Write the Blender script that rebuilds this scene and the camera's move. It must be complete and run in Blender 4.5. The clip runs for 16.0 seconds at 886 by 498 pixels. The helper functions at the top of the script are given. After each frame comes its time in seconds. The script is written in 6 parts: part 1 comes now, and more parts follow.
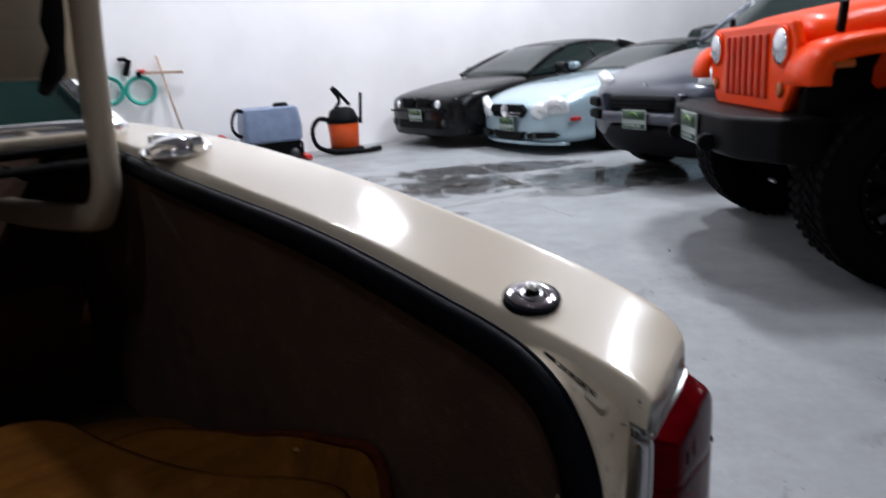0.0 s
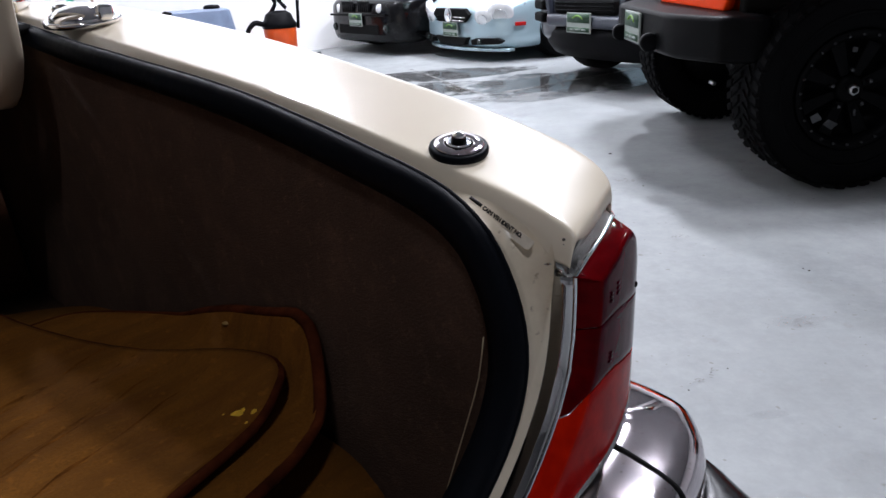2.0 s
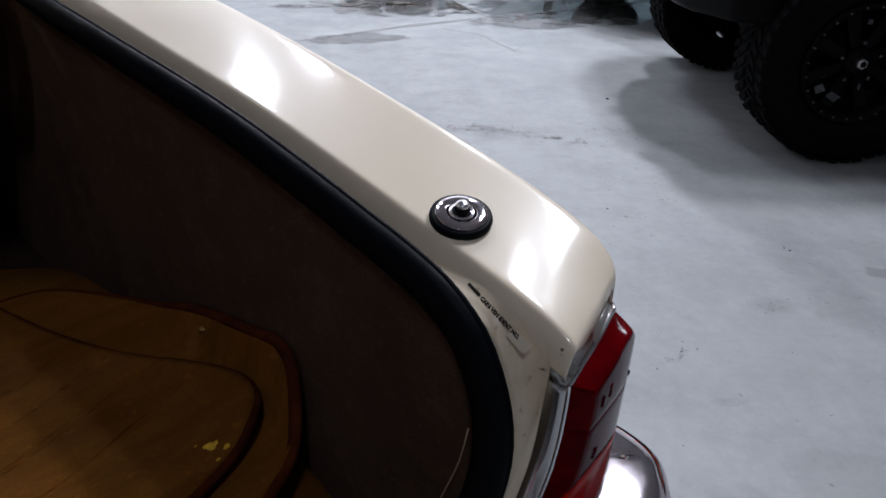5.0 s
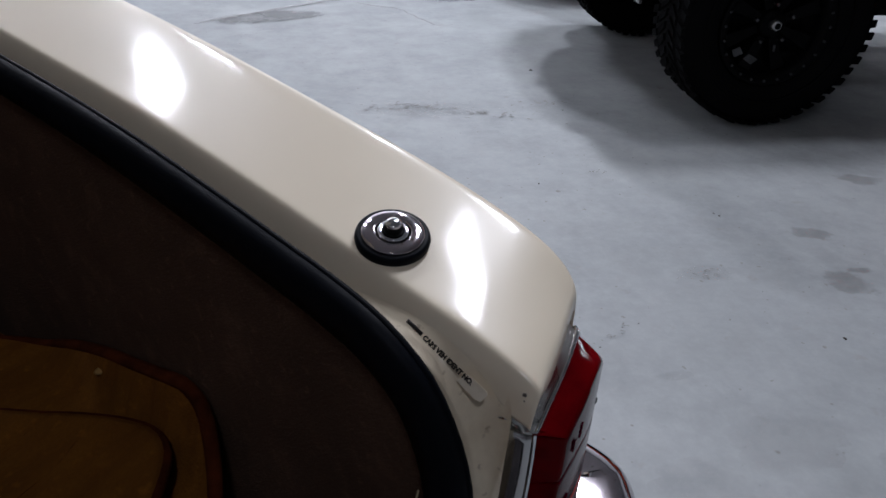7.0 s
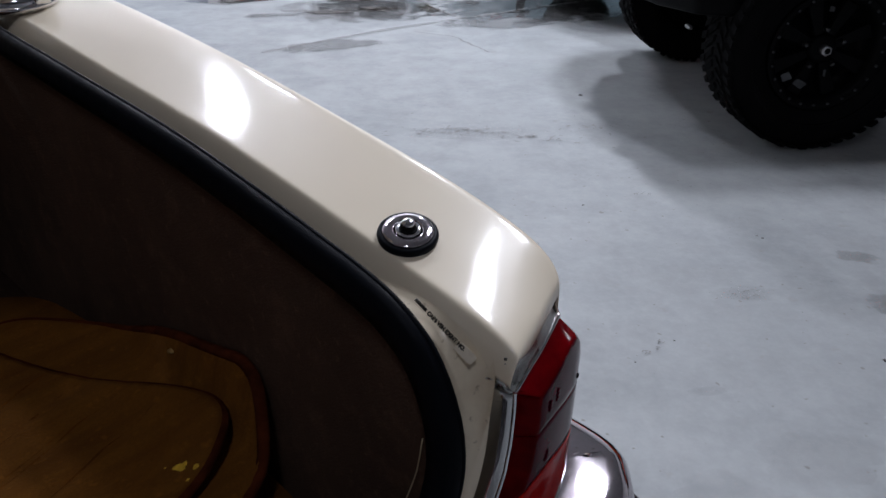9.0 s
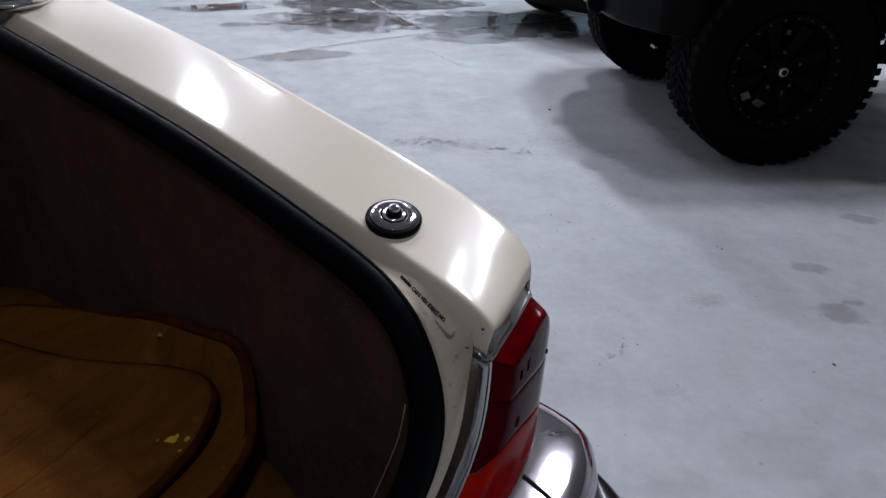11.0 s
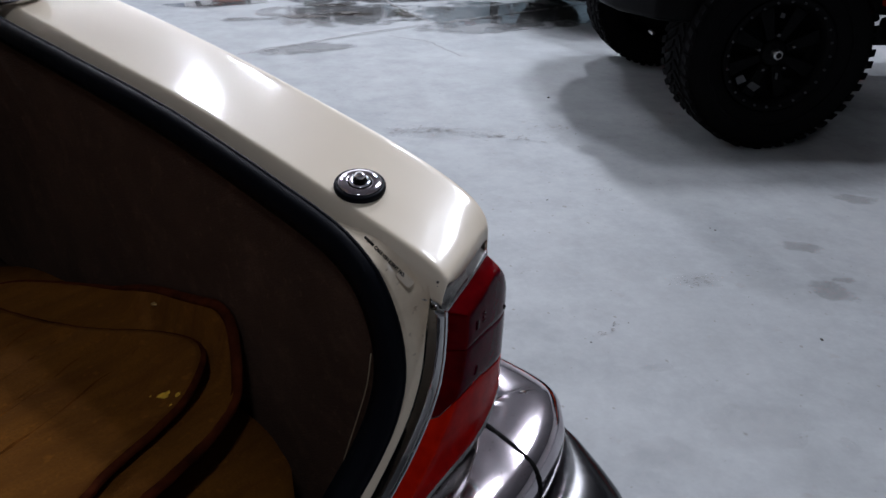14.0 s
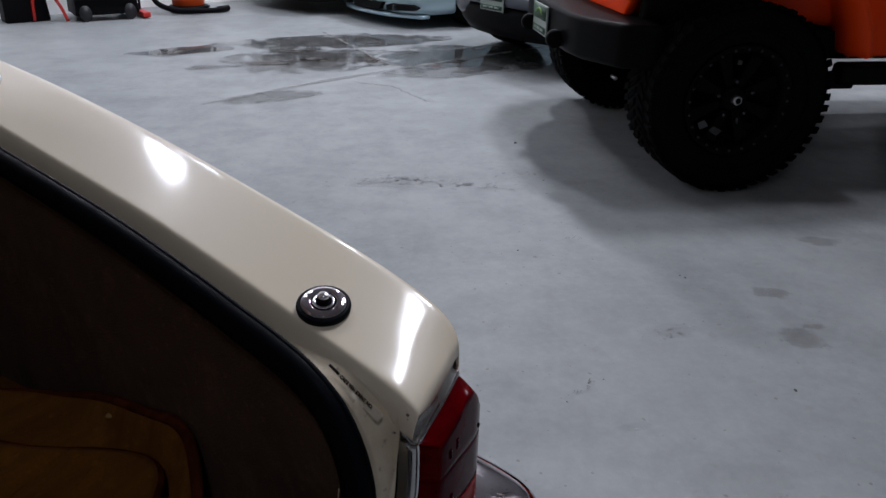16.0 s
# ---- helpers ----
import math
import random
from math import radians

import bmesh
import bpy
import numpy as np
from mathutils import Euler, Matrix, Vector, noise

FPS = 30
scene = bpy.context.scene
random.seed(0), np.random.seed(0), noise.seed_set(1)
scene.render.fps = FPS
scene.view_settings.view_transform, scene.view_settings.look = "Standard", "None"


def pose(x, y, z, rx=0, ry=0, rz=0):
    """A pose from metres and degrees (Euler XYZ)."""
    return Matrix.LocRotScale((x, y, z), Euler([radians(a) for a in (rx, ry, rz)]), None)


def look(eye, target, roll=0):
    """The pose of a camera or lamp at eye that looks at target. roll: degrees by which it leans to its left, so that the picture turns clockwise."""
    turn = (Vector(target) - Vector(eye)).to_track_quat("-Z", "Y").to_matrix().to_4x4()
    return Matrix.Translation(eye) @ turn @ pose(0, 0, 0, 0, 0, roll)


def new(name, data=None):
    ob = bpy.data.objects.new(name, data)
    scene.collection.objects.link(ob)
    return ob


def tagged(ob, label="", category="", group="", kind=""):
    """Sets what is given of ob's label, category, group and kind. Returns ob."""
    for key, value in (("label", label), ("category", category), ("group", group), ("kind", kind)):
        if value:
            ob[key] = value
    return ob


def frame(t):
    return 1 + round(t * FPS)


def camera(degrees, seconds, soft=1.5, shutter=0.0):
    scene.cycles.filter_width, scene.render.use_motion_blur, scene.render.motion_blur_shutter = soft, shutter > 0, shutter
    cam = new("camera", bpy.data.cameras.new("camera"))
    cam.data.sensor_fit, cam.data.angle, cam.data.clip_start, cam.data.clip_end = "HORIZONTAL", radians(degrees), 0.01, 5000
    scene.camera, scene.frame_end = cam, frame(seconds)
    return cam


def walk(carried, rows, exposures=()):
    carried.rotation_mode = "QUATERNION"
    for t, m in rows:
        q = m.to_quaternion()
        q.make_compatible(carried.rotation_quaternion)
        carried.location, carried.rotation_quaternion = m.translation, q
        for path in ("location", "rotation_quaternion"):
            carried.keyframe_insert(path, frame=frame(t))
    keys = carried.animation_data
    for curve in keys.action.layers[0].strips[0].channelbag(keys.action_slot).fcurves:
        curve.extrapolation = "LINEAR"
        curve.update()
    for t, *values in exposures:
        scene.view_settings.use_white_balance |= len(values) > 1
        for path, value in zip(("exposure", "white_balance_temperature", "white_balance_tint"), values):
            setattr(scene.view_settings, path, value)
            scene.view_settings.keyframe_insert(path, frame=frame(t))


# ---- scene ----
# camera and its walk
cam = camera(64.6, 16.0, soft=1.5, shutter=0.5)
PATH = [
    (0, (0.056, 0.055, 1.089), (0.033, 1.989, 0.58), -3.9),
    (0.5, (0.084, 0.092, 1.034), (0.193, 1.98, 0.384), -3.9),
    (1, (0.082, 0.108, 1.008), (0.219, 1.965, 0.277), -4.0),
    (1.5, (0.077, 0.083, 1.03), (0.184, 1.929, 0.269), -4.0),
    (2, (0.07, 0.056, 1.031), (0.181, 1.907, 0.284), -3.4),
    (2.5, (0.061, 0.046, 1.029), (0.207, 1.886, 0.258), -2.7),
    (3, (0.051, 0.024, 1.05), (0.131, 1.856, 0.252), -1.7),
    (3.5, (0.053, 0.001, 1.118), (0.173, 1.827, 0.311), 1.0),
    (3.7, (0.06, 0.005, 1.134), (0.208, 1.813, 0.29), 2.1),
    (5.8, (0.07, 0.204, 1.136), (0.238, 1.931, 0.142), 2.9),
    (6, (0.078, 0.208, 1.131), (0.269, 1.93, 0.132), 2.6),
    (6.5, (0.084, 0.22, 1.125), (0.368, 1.917, 0.106), 2.1),
    (7, (0.074, 0.228, 1.122), (0.422, 1.905, 0.088), 2.2),
    (7.5, (0.063, 0.214, 1.144), (0.367, 1.916, 0.139), 1.6),
    (8, (0.068, 0.159, 1.148), (0.342, 1.878, 0.164), 0.8),
    (8.5, (0.076, 0.123, 1.152), (0.327, 1.84, 0.158), 0.1),
    (9, (0.095, 0.124, 1.157), (0.288, 1.857, 0.178), 0.4),
    (9.2, (0.106, 0.114, 1.165), (0.262, 1.838, 0.162), -0.6),
    (11.3, (0.071, 0.063, 1.159), (0.365, 1.804, 0.22), 2.7),
    (11.5, (0.069, 0.059, 1.159), (0.363, 1.799, 0.218), 2.6),
    (12, (0.072, 0.056, 1.159), (0.364, 1.792, 0.21), 2.5),
    (12.5, (0.074, 0.051, 1.157), (0.364, 1.787, 0.207), 2.5),
    (13, (0.077, 0.046, 1.157), (0.358, 1.782, 0.203), 2.1),
    (13.5, (0.09, 0.021, 1.156), (0.353, 1.757, 0.199), 1.8),
    (14, (0.112, 0.002, 1.161), (0.368, 1.737, 0.2), 1.3),
    (14.5, (0.123, 0.002, 1.193), (0.39, 1.755, 0.268), 0.6),
    (15, (0.126, 0.007, 1.201), (0.413, 1.773, 0.308), 0.4),
    (15.5, (0.132, 0.021, 1.216), (0.445, 1.788, 0.333), 0.3),
    (16, (0.123, 0.061, 1.218), (0.465, 1.826, 0.343), 0.9),
]
EXPOSURES = [(0.0, 0.03, 6500, 10), (0.6, 0.10, 6500, 10), (1.2, 0.62, 6480, 10), (3.0, 0.66, 6430, 10), (3.7, 0.54, 6400, 10), (5.8, 0.03, 6330, 10), (7.0, -0.06, 6330, 10), (9.2, 0.05, 6280, 10), (13.0, 0.12, 6260, 10),
             (14.6, 0.06, 6260, 10), (15.3, -0.25, 6350, 10), (16.0, -0.4, 6400, 10)]
walk(cam, [(t, look(eye, target, roll)) for t, eye, target, roll in PATH], EXPOSURES)

# ---------------------------------------------------------------- light
WALL_ANGLE = 32.2
WA = Vector((math.cos(radians(WALL_ANGLE)), math.sin(radians(WALL_ANGLE)), 0))
WN = Vector((-WA.y, WA.x, 0))
CEILING = 6.9


def room(a, n, z=0.0):
    """World place from metres along the back wall, towards it, and up."""
    return WA * a + WN * n + Vector((0, 0, z))


world = bpy.data.worlds.new("world")
scene.world = world
world.use_nodes = True
world.node_tree.nodes["Background"].inputs[0].default_value = (0.8, 0.88, 1.0, 1)
world.node_tree.nodes["Background"].inputs[1].default_value = 0.004

LAMPS = ((4.35, 2.12), (2.22, 7.30), (5.9, 2.60), (7.6, 6.7), (-2.8, 8.2), (-1.5, -2.1), (3.6, 7.75))
LAMP_POWER = (135, 150, 295, 400, 140, 50, 115)
LAMP_SIZE = ((0.40, 0.90), (0.32, 0.90), (0.60, 1.10), (0.55, 0.40), (0.55, 0.40), (0.75, 0.5), (0.36, 1.20))
for (a, n), power, size in zip(LAMPS, LAMP_POWER, LAMP_SIZE):
    data = bpy.data.lights.new("tube_light", "AREA")
    data.shape, data.size, data.size_y = "RECTANGLE", *size
    data.energy, data.color = power, (0.875, 0.895, 1.0)
    lamp = new("tube_light", data)
    lamp.matrix_world = Matrix.Translation(room(a, n, CEILING - 0.32)) @ pose(0, 0, 0, 0, 0, WALL_ANGLE)


# ---------------------------------------------------------------- materials
def nodes_of(name):
    m = bpy.data.materials.new(name)
    m.use_nodes = True
    t = m.node_tree
    return m, t, t.nodes["Principled BSDF"]


def put(t, kind, **values):
    n = t.nodes.new(kind)
    for key, value in values.items():
        n.inputs[key.replace("_", " ")].default_value = value
    return n


def mix(t, fac, a, b):
    n = t.nodes.new("ShaderNodeMix")
    n.data_type = "RGBA"
    for i, v in ((6, a), (7, b)):
        if isinstance(v, tuple):
            n.inputs[i].default_value = (*v, 1)
        else:
            t.links.new(v, n.inputs[i])
    if isinstance(fac, float):
        n.inputs[0].default_value = fac
    else:
        t.links.new(fac, n.inputs[0])
    return n.outputs[2]


def ramp(t, src, lo, hi, a=0.0, b=1.0):
    n = t.nodes.new("ShaderNodeMapRange")
    n.inputs[1].default_value, n.inputs[2].default_value = lo, hi
    n.inputs[3].default_value, n.inputs[4].default_value = a, b
    t.links.new(src, n.inputs[0])
    return n.outputs[0]


def noise_of(t, scale, detail=3.0, rough=0.55, coords="Object", stretch=None):
    c = t.nodes.new("ShaderNodeTexCoord")
    out = c.outputs[coords]
    if stretch:
        mp = t.nodes.new("ShaderNodeMapping")
        mp.inputs["Scale"].default_value = stretch
        t.links.new(out, mp.inputs[0])
        out = mp.outputs[0]
    n = put(t, "ShaderNodeTexNoise", Scale=scale, Detail=detail, Roughness=rough)
    t.links.new(out, n.inputs["Vector"])
    return n.outputs[0]


def bump(t, p, height, strength, distance):
    b = put(t, "ShaderNodeBump", Strength=strength, Distance=distance)
    t.links.new(height, b.inputs["Height"])
    t.links.new(b.outputs[0], p.inputs["Normal"])


def plain(name, color, rough=0.5, metal=0.0, coat=0.0, vary=0.12, scale=6.0, grain=0.0, spec=0.5):
    """A surface with slight blotches in colour and roughness, and fine relief where grain is given."""
    m, t, p = nodes_of(name)
    big, fine = noise_of(t, scale), noise_of(t, scale * 14)
    dark = tuple(c * (1 - vary) for c in color)
    lite = tuple(min(1, c * (1 + vary)) for c in color)
    base = mix(t, ramp(t, big, 0.3, 0.7), dark, lite)
    t.links.new(base, p.inputs["Base Color"])
    t.links.new(ramp(t, fine, 0.3, 0.7, max(0.02, rough * 0.85), min(1, rough * 1.15)), p.inputs["Roughness"])
    p.inputs["Metallic"].default_value = metal
    p.inputs["Coat Weight"].default_value = coat
    p.inputs["Coat Roughness"].default_value = 0.04
    p.inputs["Specular IOR Level"].default_value = spec
    if grain:
        bump(t, p, fine, 0.5, grain)
    return m


def paint(name, color, flake=0.0, rough=0.32, coat=0.9, coat_rough=0.05, spec=0.5):
    m, t, p = nodes_of(name)
    dust = noise_of(t, 3.0, 5.0)
    peel = noise_of(t, 260.0, 1.0)
    base = mix(t, ramp(t, dust, 0.35, 0.75), color, tuple(c * 0.93 + 0.01 for c in color))
    t.links.new(base, p.inputs["Base Color"])
    p.inputs["Metallic"].default_value = flake
    t.links.new(ramp(t, dust, 0.3, 0.7, rough * 0.9, rough * 1.15), p.inputs["Roughness"])
    p.inputs["Coat Weight"].default_value = coat
    p.inputs["Coat Roughness"].default_value = coat_rough
    p.inputs["Specular IOR Level"].default_value = spec
    bump(t, p, peel, 0.05, 0.0004)
    return m


def carpet(name, color, dark, scale=420.0, deep=0.003, streak=None):
    m, t, p = nodes_of(name)
    pile = noise_of(t, scale, 2.0, 0.7)
    wear = noise_of(t, 7.0, 4.0, 0.6, stretch=streak)
    speck = noise_of(t, scale * 0.25, 2.0)
    base = mix(t, ramp(t, wear, 0.3, 0.7), dark, color)
    base = mix(t, ramp(t, pile, 0.35, 0.7), mix(t, 0.55, base, dark), base)
    base = mix(t, ramp(t, speck, 0.62, 0.75, 0.0, 0.35), base, tuple(min(1, c * 1.6) for c in color))
    if streak:
        line = noise_of(t, 9.0, 3.0, 0.5, stretch=(0.9, 4.2, 1.0))
        base = mix(t, ramp(t, line, 0.50, 0.66, 0.0, 0.28), base, tuple(c * k for c, k in zip(dark, (0.62, 0.46, 0.4))))
        blot = noise_of(t, 16.0, 4.0, 0.6)
        base = mix(t, ramp(t, blot, 0.56, 0.72, 0.0, 0.35), base, tuple(c * 1.45 for c in color))
    else:
        dust = noise_of(t, 26.0, 5.0, 0.65)
        base = mix(t, ramp(t, dust, 0.54, 0.72, 0.0, 0.35), base, tuple(c * 1.5 for c in color))
    t.links.new(base, p.inputs["Base Color"])
    p.inputs["Roughness"].default_value = 0.95
    p.inputs["Specular IOR Level"].default_value = 0.15
    p.inputs["Sheen Weight"].default_value = 0.08
    p.inputs["Sheen Tint"].default_value = (*color, 1)
    bump(t, p, pile, 0.9, deep)
    return m


def glassy(name, color, rough=0.03, trans=1.0, ior=1.45, alpha=1.0, spec=0.5):
    m, t, p = nodes_of(name)
    p.inputs["Base Color"].default_value = (*color, 1)
    smear = noise_of(t, 9.0, 4.0)
    t.links.new(ramp(t, smear, 0.3, 0.8, rough, rough * 2.2), p.inputs["Roughness"])
    p.inputs["Transmission Weight"].default_value = trans
    p.inputs["IOR"].default_value = ior
    p.inputs["Alpha"].default_value = alpha
    p.inputs["Specular IOR Level"].default_value = spec
    return m


def lens_mat(name, color, deep, glow=0.0):
    """Moulded plastic lamp lens: glossy face over fine prisms."""
    m, t, p = nodes_of(name)
    cells = noise_of(t, 60.0, 2.0)
    t.links.new(mix(t, ramp(t, cells, 0.35, 0.65), deep, color), p.inputs["Base Color"])
    p.inputs["Roughness"].default_value = 0.10
    p.inputs["Specular IOR Level"].default_value = 0.04
    p.inputs["Transmission Weight"].default_value = glow
    return m


def concrete():
    """Power-trowelled concrete: cloudy patches, fine mottling, brown flecks and worn, duller spots."""
    m, t, p = nodes_of("polished_concrete")
    big = noise_of(t, 0.35, 5.0, 0.6)
    mid = noise_of(t, 2.2, 7.0, 0.66)
    cloud = noise_of(t, 0.9, 7.0, 0.68)
    blotch = noise_of(t, 6.5, 5.0, 0.62)
    fine = noise_of(t, 28.0, 5.0, 0.65)
    speck = noise_of(t, 11.0, 3.0, 0.55)
    grains = noise_of(t, 95.0, 3.0, 0.6)
    dots = noise_of(t, 42.0, 1.0, 0.4)
    c = mix(t, ramp(t, big, 0.32, 0.68), (0.222, 0.236, 0.240), (0.292, 0.305, 0.308))
    c = mix(t, ramp(t, mid, 0.42, 0.68, 0.0, 0.62), c, (0.185, 0.198, 0.205))
    c = mix(t, ramp(t, cloud, 0.46, 0.66, 0.0, 0.75), c, (0.335, 0.350, 0.350))
    c = mix(t, ramp(t, blotch, 0.50, 0.72, 0.0, 0.42), c, (0.195, 0.202, 0.200))
    c = mix(t, ramp(t, blotch, 0.50, 0.30, 0.0, 0.30), c, (0.345, 0.358, 0.360))
    c = mix(t, ramp(t, fine, 0.42, 0.75, 0.0, 0.30), c, (0.350, 0.362, 0.362))
    c = mix(t, ramp(t, speck, 0.66, 0.76, 0.0, 0.40), c, (0.190, 0.170, 0.150))
    c = mix(t, ramp(t, grains, 0.36, 0.66, 0.0, 0.12), c, (0.20, 0.21, 0.22))
    c = mix(t, ramp(t, dots, 0.74, 0.77, 0.0, 0.6), c, (0.14, 0.125, 0.11))
    t.links.new(c, p.inputs["Base Color"])
    t.links.new(ramp(t, mid, 0.3, 0.7, 0.34, 0.60), p.inputs["Roughness"])
    p.inputs["Specular IOR Level"].default_value = 0.32
    bump(t, p, fine, 0.12, 0.003)
    return m


def film(name, wet_rough, dark, lite, dirt, reach, strength, grain=3.0):
    """A thin film lying on the slab that runs out unevenly towards its edge."""
    m, t, p = nodes_of(name)
    mid, fine = noise_of(t, grain, 6.0, 0.62), noise_of(t, grain * 5, 5.0, 0.6)
    c = mix(t, ramp(t, mid, 0.35, 0.65), dark, lite)
    c = mix(t, ramp(t, fine, 0.5, 0.75, 0.0, 0.5), c, dirt)
    t.links.new(c, p.inputs["Base Color"])
    t.links.new(ramp(t, mid, 0.4, 0.68, wet_rough, wet_rough * 7), p.inputs["Roughness"])
    g = t.nodes.new("ShaderNodeTexCoord")
    far = t.nodes.new("ShaderNodeVectorMath")
    far.operation = "DISTANCE"
    far.inputs[1].default_value = (0.5, 0.5, 0.0)
    flat = t.nodes.new("ShaderNodeVectorMath")
    flat.operation = "MULTIPLY"
    flat.inputs[1].default_value = (1, 1, 0)
    t.links.new(g.outputs["Generated"], flat.inputs[0])
    t.links.new(flat.outputs[0], far.inputs[0])
    edge = t.nodes.new("ShaderNodeMath")
    edge.operation = "MULTIPLY_ADD"
    edge.inputs[1].default_value = -0.9
    t.links.new(mid, edge.inputs[0])
    t.links.new(far.outputs["Value"], edge.inputs[2])
    t.links.new(ramp(t, edge.outputs[0], reach - 0.10, reach + 0.07, strength, 0.0), p.inputs["Alpha"])
    bump(t, p, fine, 0.05, 0.002)
    return m


def wet():
    return film("wet_concrete", 0.025, (0.060, 0.060, 0.059), (0.155, 0.159, 0.160), (0.060, 0.048, 0.037), -0.06, 0.90, 4.5)


def metal_mat(name, color, rough):
    m, t, p = nodes_of(name)
    p.inputs["Base Color"].default_value = (*color, 1)
    p.inputs["Metallic"].default_value = 1.0
    haze = noise_of(t, 22.0, 4.0)
    t.links.new(ramp(t, haze, 0.35, 0.75, rough, rough * 2.5), p.inputs["Roughness"])
    return m


def pitted_chrome():
    """Old chrome with a pinkish haze and small pits that catch the light."""
    m, t, p = nodes_of("pitted_chrome")
    haze, pits = noise_of(t, 16.0, 5.0, 0.65), noise_of(t, 240.0, 2.0, 0.6)
    c = mix(t, ramp(t, haze, 0.35, 0.7), (0.66, 0.61, 0.64), (0.54, 0.48, 0.51))
    c = mix(t, ramp(t, pits, 0.66, 0.72), c, (0.30, 0.25, 0.22))
    t.links.new(c, p.inputs["Base Color"])
    p.inputs["Metallic"].default_value = 1.0
    t.links.new(ramp(t, haze, 0.35, 0.75, 0.06, 0.13), p.inputs["Roughness"])
    bump(t, p, pits, 0.05, 0.0004)
    return m


CREAM = paint("cream_paint", (0.845, 0.742, 0.580), rough=0.36, coat=0.62, coat_rough=0.105, spec=0.25)
def grimy_cream():
    """Cream paint in the boot channel, with brown grime and scratches."""
    m, t, p = nodes_of("grimy_cream_paint")
    blot, speck = noise_of(t, 14.0, 6.0, 0.65), noise_of(t, 90.0, 3.0, 0.6)
    c = mix(t, ramp(t, blot, 0.48, 0.72, 0.0, 0.55), (0.80, 0.69, 0.52), (0.52, 0.40, 0.26))
    c = mix(t, ramp(t, speck, 0.66, 0.74, 0.0, 0.6), c, (0.25, 0.16, 0.09))
    t.links.new(c, p.inputs["Base Color"])
    t.links.new(ramp(t, blot, 0.3, 0.7, 0.35, 0.6), p.inputs["Roughness"])
    p.inputs["Coat Weight"].default_value = 0.3
    p.inputs["Coat Roughness"].default_value = 0.2
    return m


CHANNEL = grimy_cream()
CREAM_INNER = paint("cream_jamb_paint", (0.56, 0.475, 0.36), rough=0.45, coat=0.4, coat_rough=0.15)
CHROME = metal_mat("chrome", (0.82, 0.82, 0.84), 0.05)
DULL_CHROME = metal_mat("dull_chrome", (0.70, 0.69, 0.69), 0.05)
SATIN = metal_mat("satin_chrome", (0.44, 0.43, 0.41), 0.18)
PITTED = pitted_chrome()
GLOSS_RUBBER = plain("glossy_black_rubber", (0.003, 0.003, 0.004), 0.22, vary=0.2, spec=0.5)
RUBBER = plain("black_rubber", (0.018, 0.018, 0.02), 0.42, grain=0.0006)
SOFT_RUBBER = plain("seal_rubber", (0.004, 0.005, 0.008), 0.5, grain=0.0005, spec=0.07)
GAP = plain("dark_gap", (0.006, 0.006, 0.006), 0.8, spec=0.1)
TRIM_CARPET = carpet("dark_brown_carpet", (0.113, 0.065, 0.044), (0.060, 0.035, 0.024), 380.0, 0.002)
TAN_CARPET = carpet("tan_carpet", (0.210, 0.080, 0.0096), (0.124, 0.046, 0.0060), 300.0, 0.0012, streak=(1.0, 5.0, 1.0))
BINDING = plain("brown_binding", (0.068, 0.015, 0.005), 0.95, vary=0.55, grain=0.001, scale=30, spec=0.05)
# moulded prism faces are coloured deeper, plain walls brighter as if light passes through
RED = lens_mat("red_lens_face", (0.085, 0.0005, 0.010), (0.056, 0.0004, 0.008))
RED_EDGE = lens_mat("red_lens_wall", (0.13, 0.001, 0.003), (0.09, 0.0007, 0.0025))
DEEP_RED = lens_mat("deep_red_lens_face", (0.088, 0.0005, 0.011), (0.058, 0.0004, 0.008))
DEEP_RED_EDGE = lens_mat("deep_red_lens_wall", (0.11, 0.0006, 0.002), (0.07, 0.0004, 0.002))
BRIGHT_RED = lens_mat("bright_red_lens_face", (0.52, 0.007, 0.005), (0.38, 0.004, 0.004))
BRIGHT_RED_EDGE = lens_mat("bright_red_lens_wall", (0.62, 0.014, 0.002), (0.48, 0.008, 0.002))
LENS_INK = lens_mat("lens_moulding", (0.068, 0.0004, 0.009), (0.050, 0.0003, 0.007))
CLEAR = lens_mat("clear_lens", (0.80, 0.78, 0.78), (0.62, 0.60, 0.60), 0.6)
CONCRETE, WET = concrete(), wet()
MUD = film("soft_wet_dirt", 0.06, (0.03, 0.024, 0.02), (0.06, 0.05, 0.042), (0.02, 0.016, 0.013), -0.10, 0.9, 9.0)
SCUFF = film("soft_brown_stain", 0.09, (0.13, 0.12, 0.11), (0.17, 0.16, 0.15), (0.13, 0.12, 0.10), -0.05, 0.20, 22.0)
DAMP = film("damp_concrete", 0.08, (0.12, 0.122, 0.122), (0.18, 0.184, 0.185), (0.14, 0.125, 0.11), -0.12, 0.55)
FAINT = film("faint_grey_stain", 0.09, (0.15, 0.145, 0.14), (0.19, 0.185, 0.18), (0.14, 0.13, 0.115), -0.05, 0.075, 14.0)
PALE_EDGE = film("worn_joint_edge", 0.08, (0.30, 0.30, 0.295), (0.38, 0.38, 0.375), (0.26, 0.25, 0.24), 0.22, 0.5, 6.0)
CRACK = plain("crack_dirt", (0.14, 0.125, 0.11), 0.8, vary=0.4, scale=20, spec=0.1)
DIRT = plain("wet_dirt", (0.045, 0.038, 0.032), 0.35, vary=0.4, scale=9)
STAIN = plain("dry_stain", (0.150, 0.143, 0.136), 0.5, vary=0.2, scale=14)
WALL = plain("white_wall_paint", (0.91, 0.91, 0.90), 0.7, vary=0.04, scale=1.2, grain=0.0015)
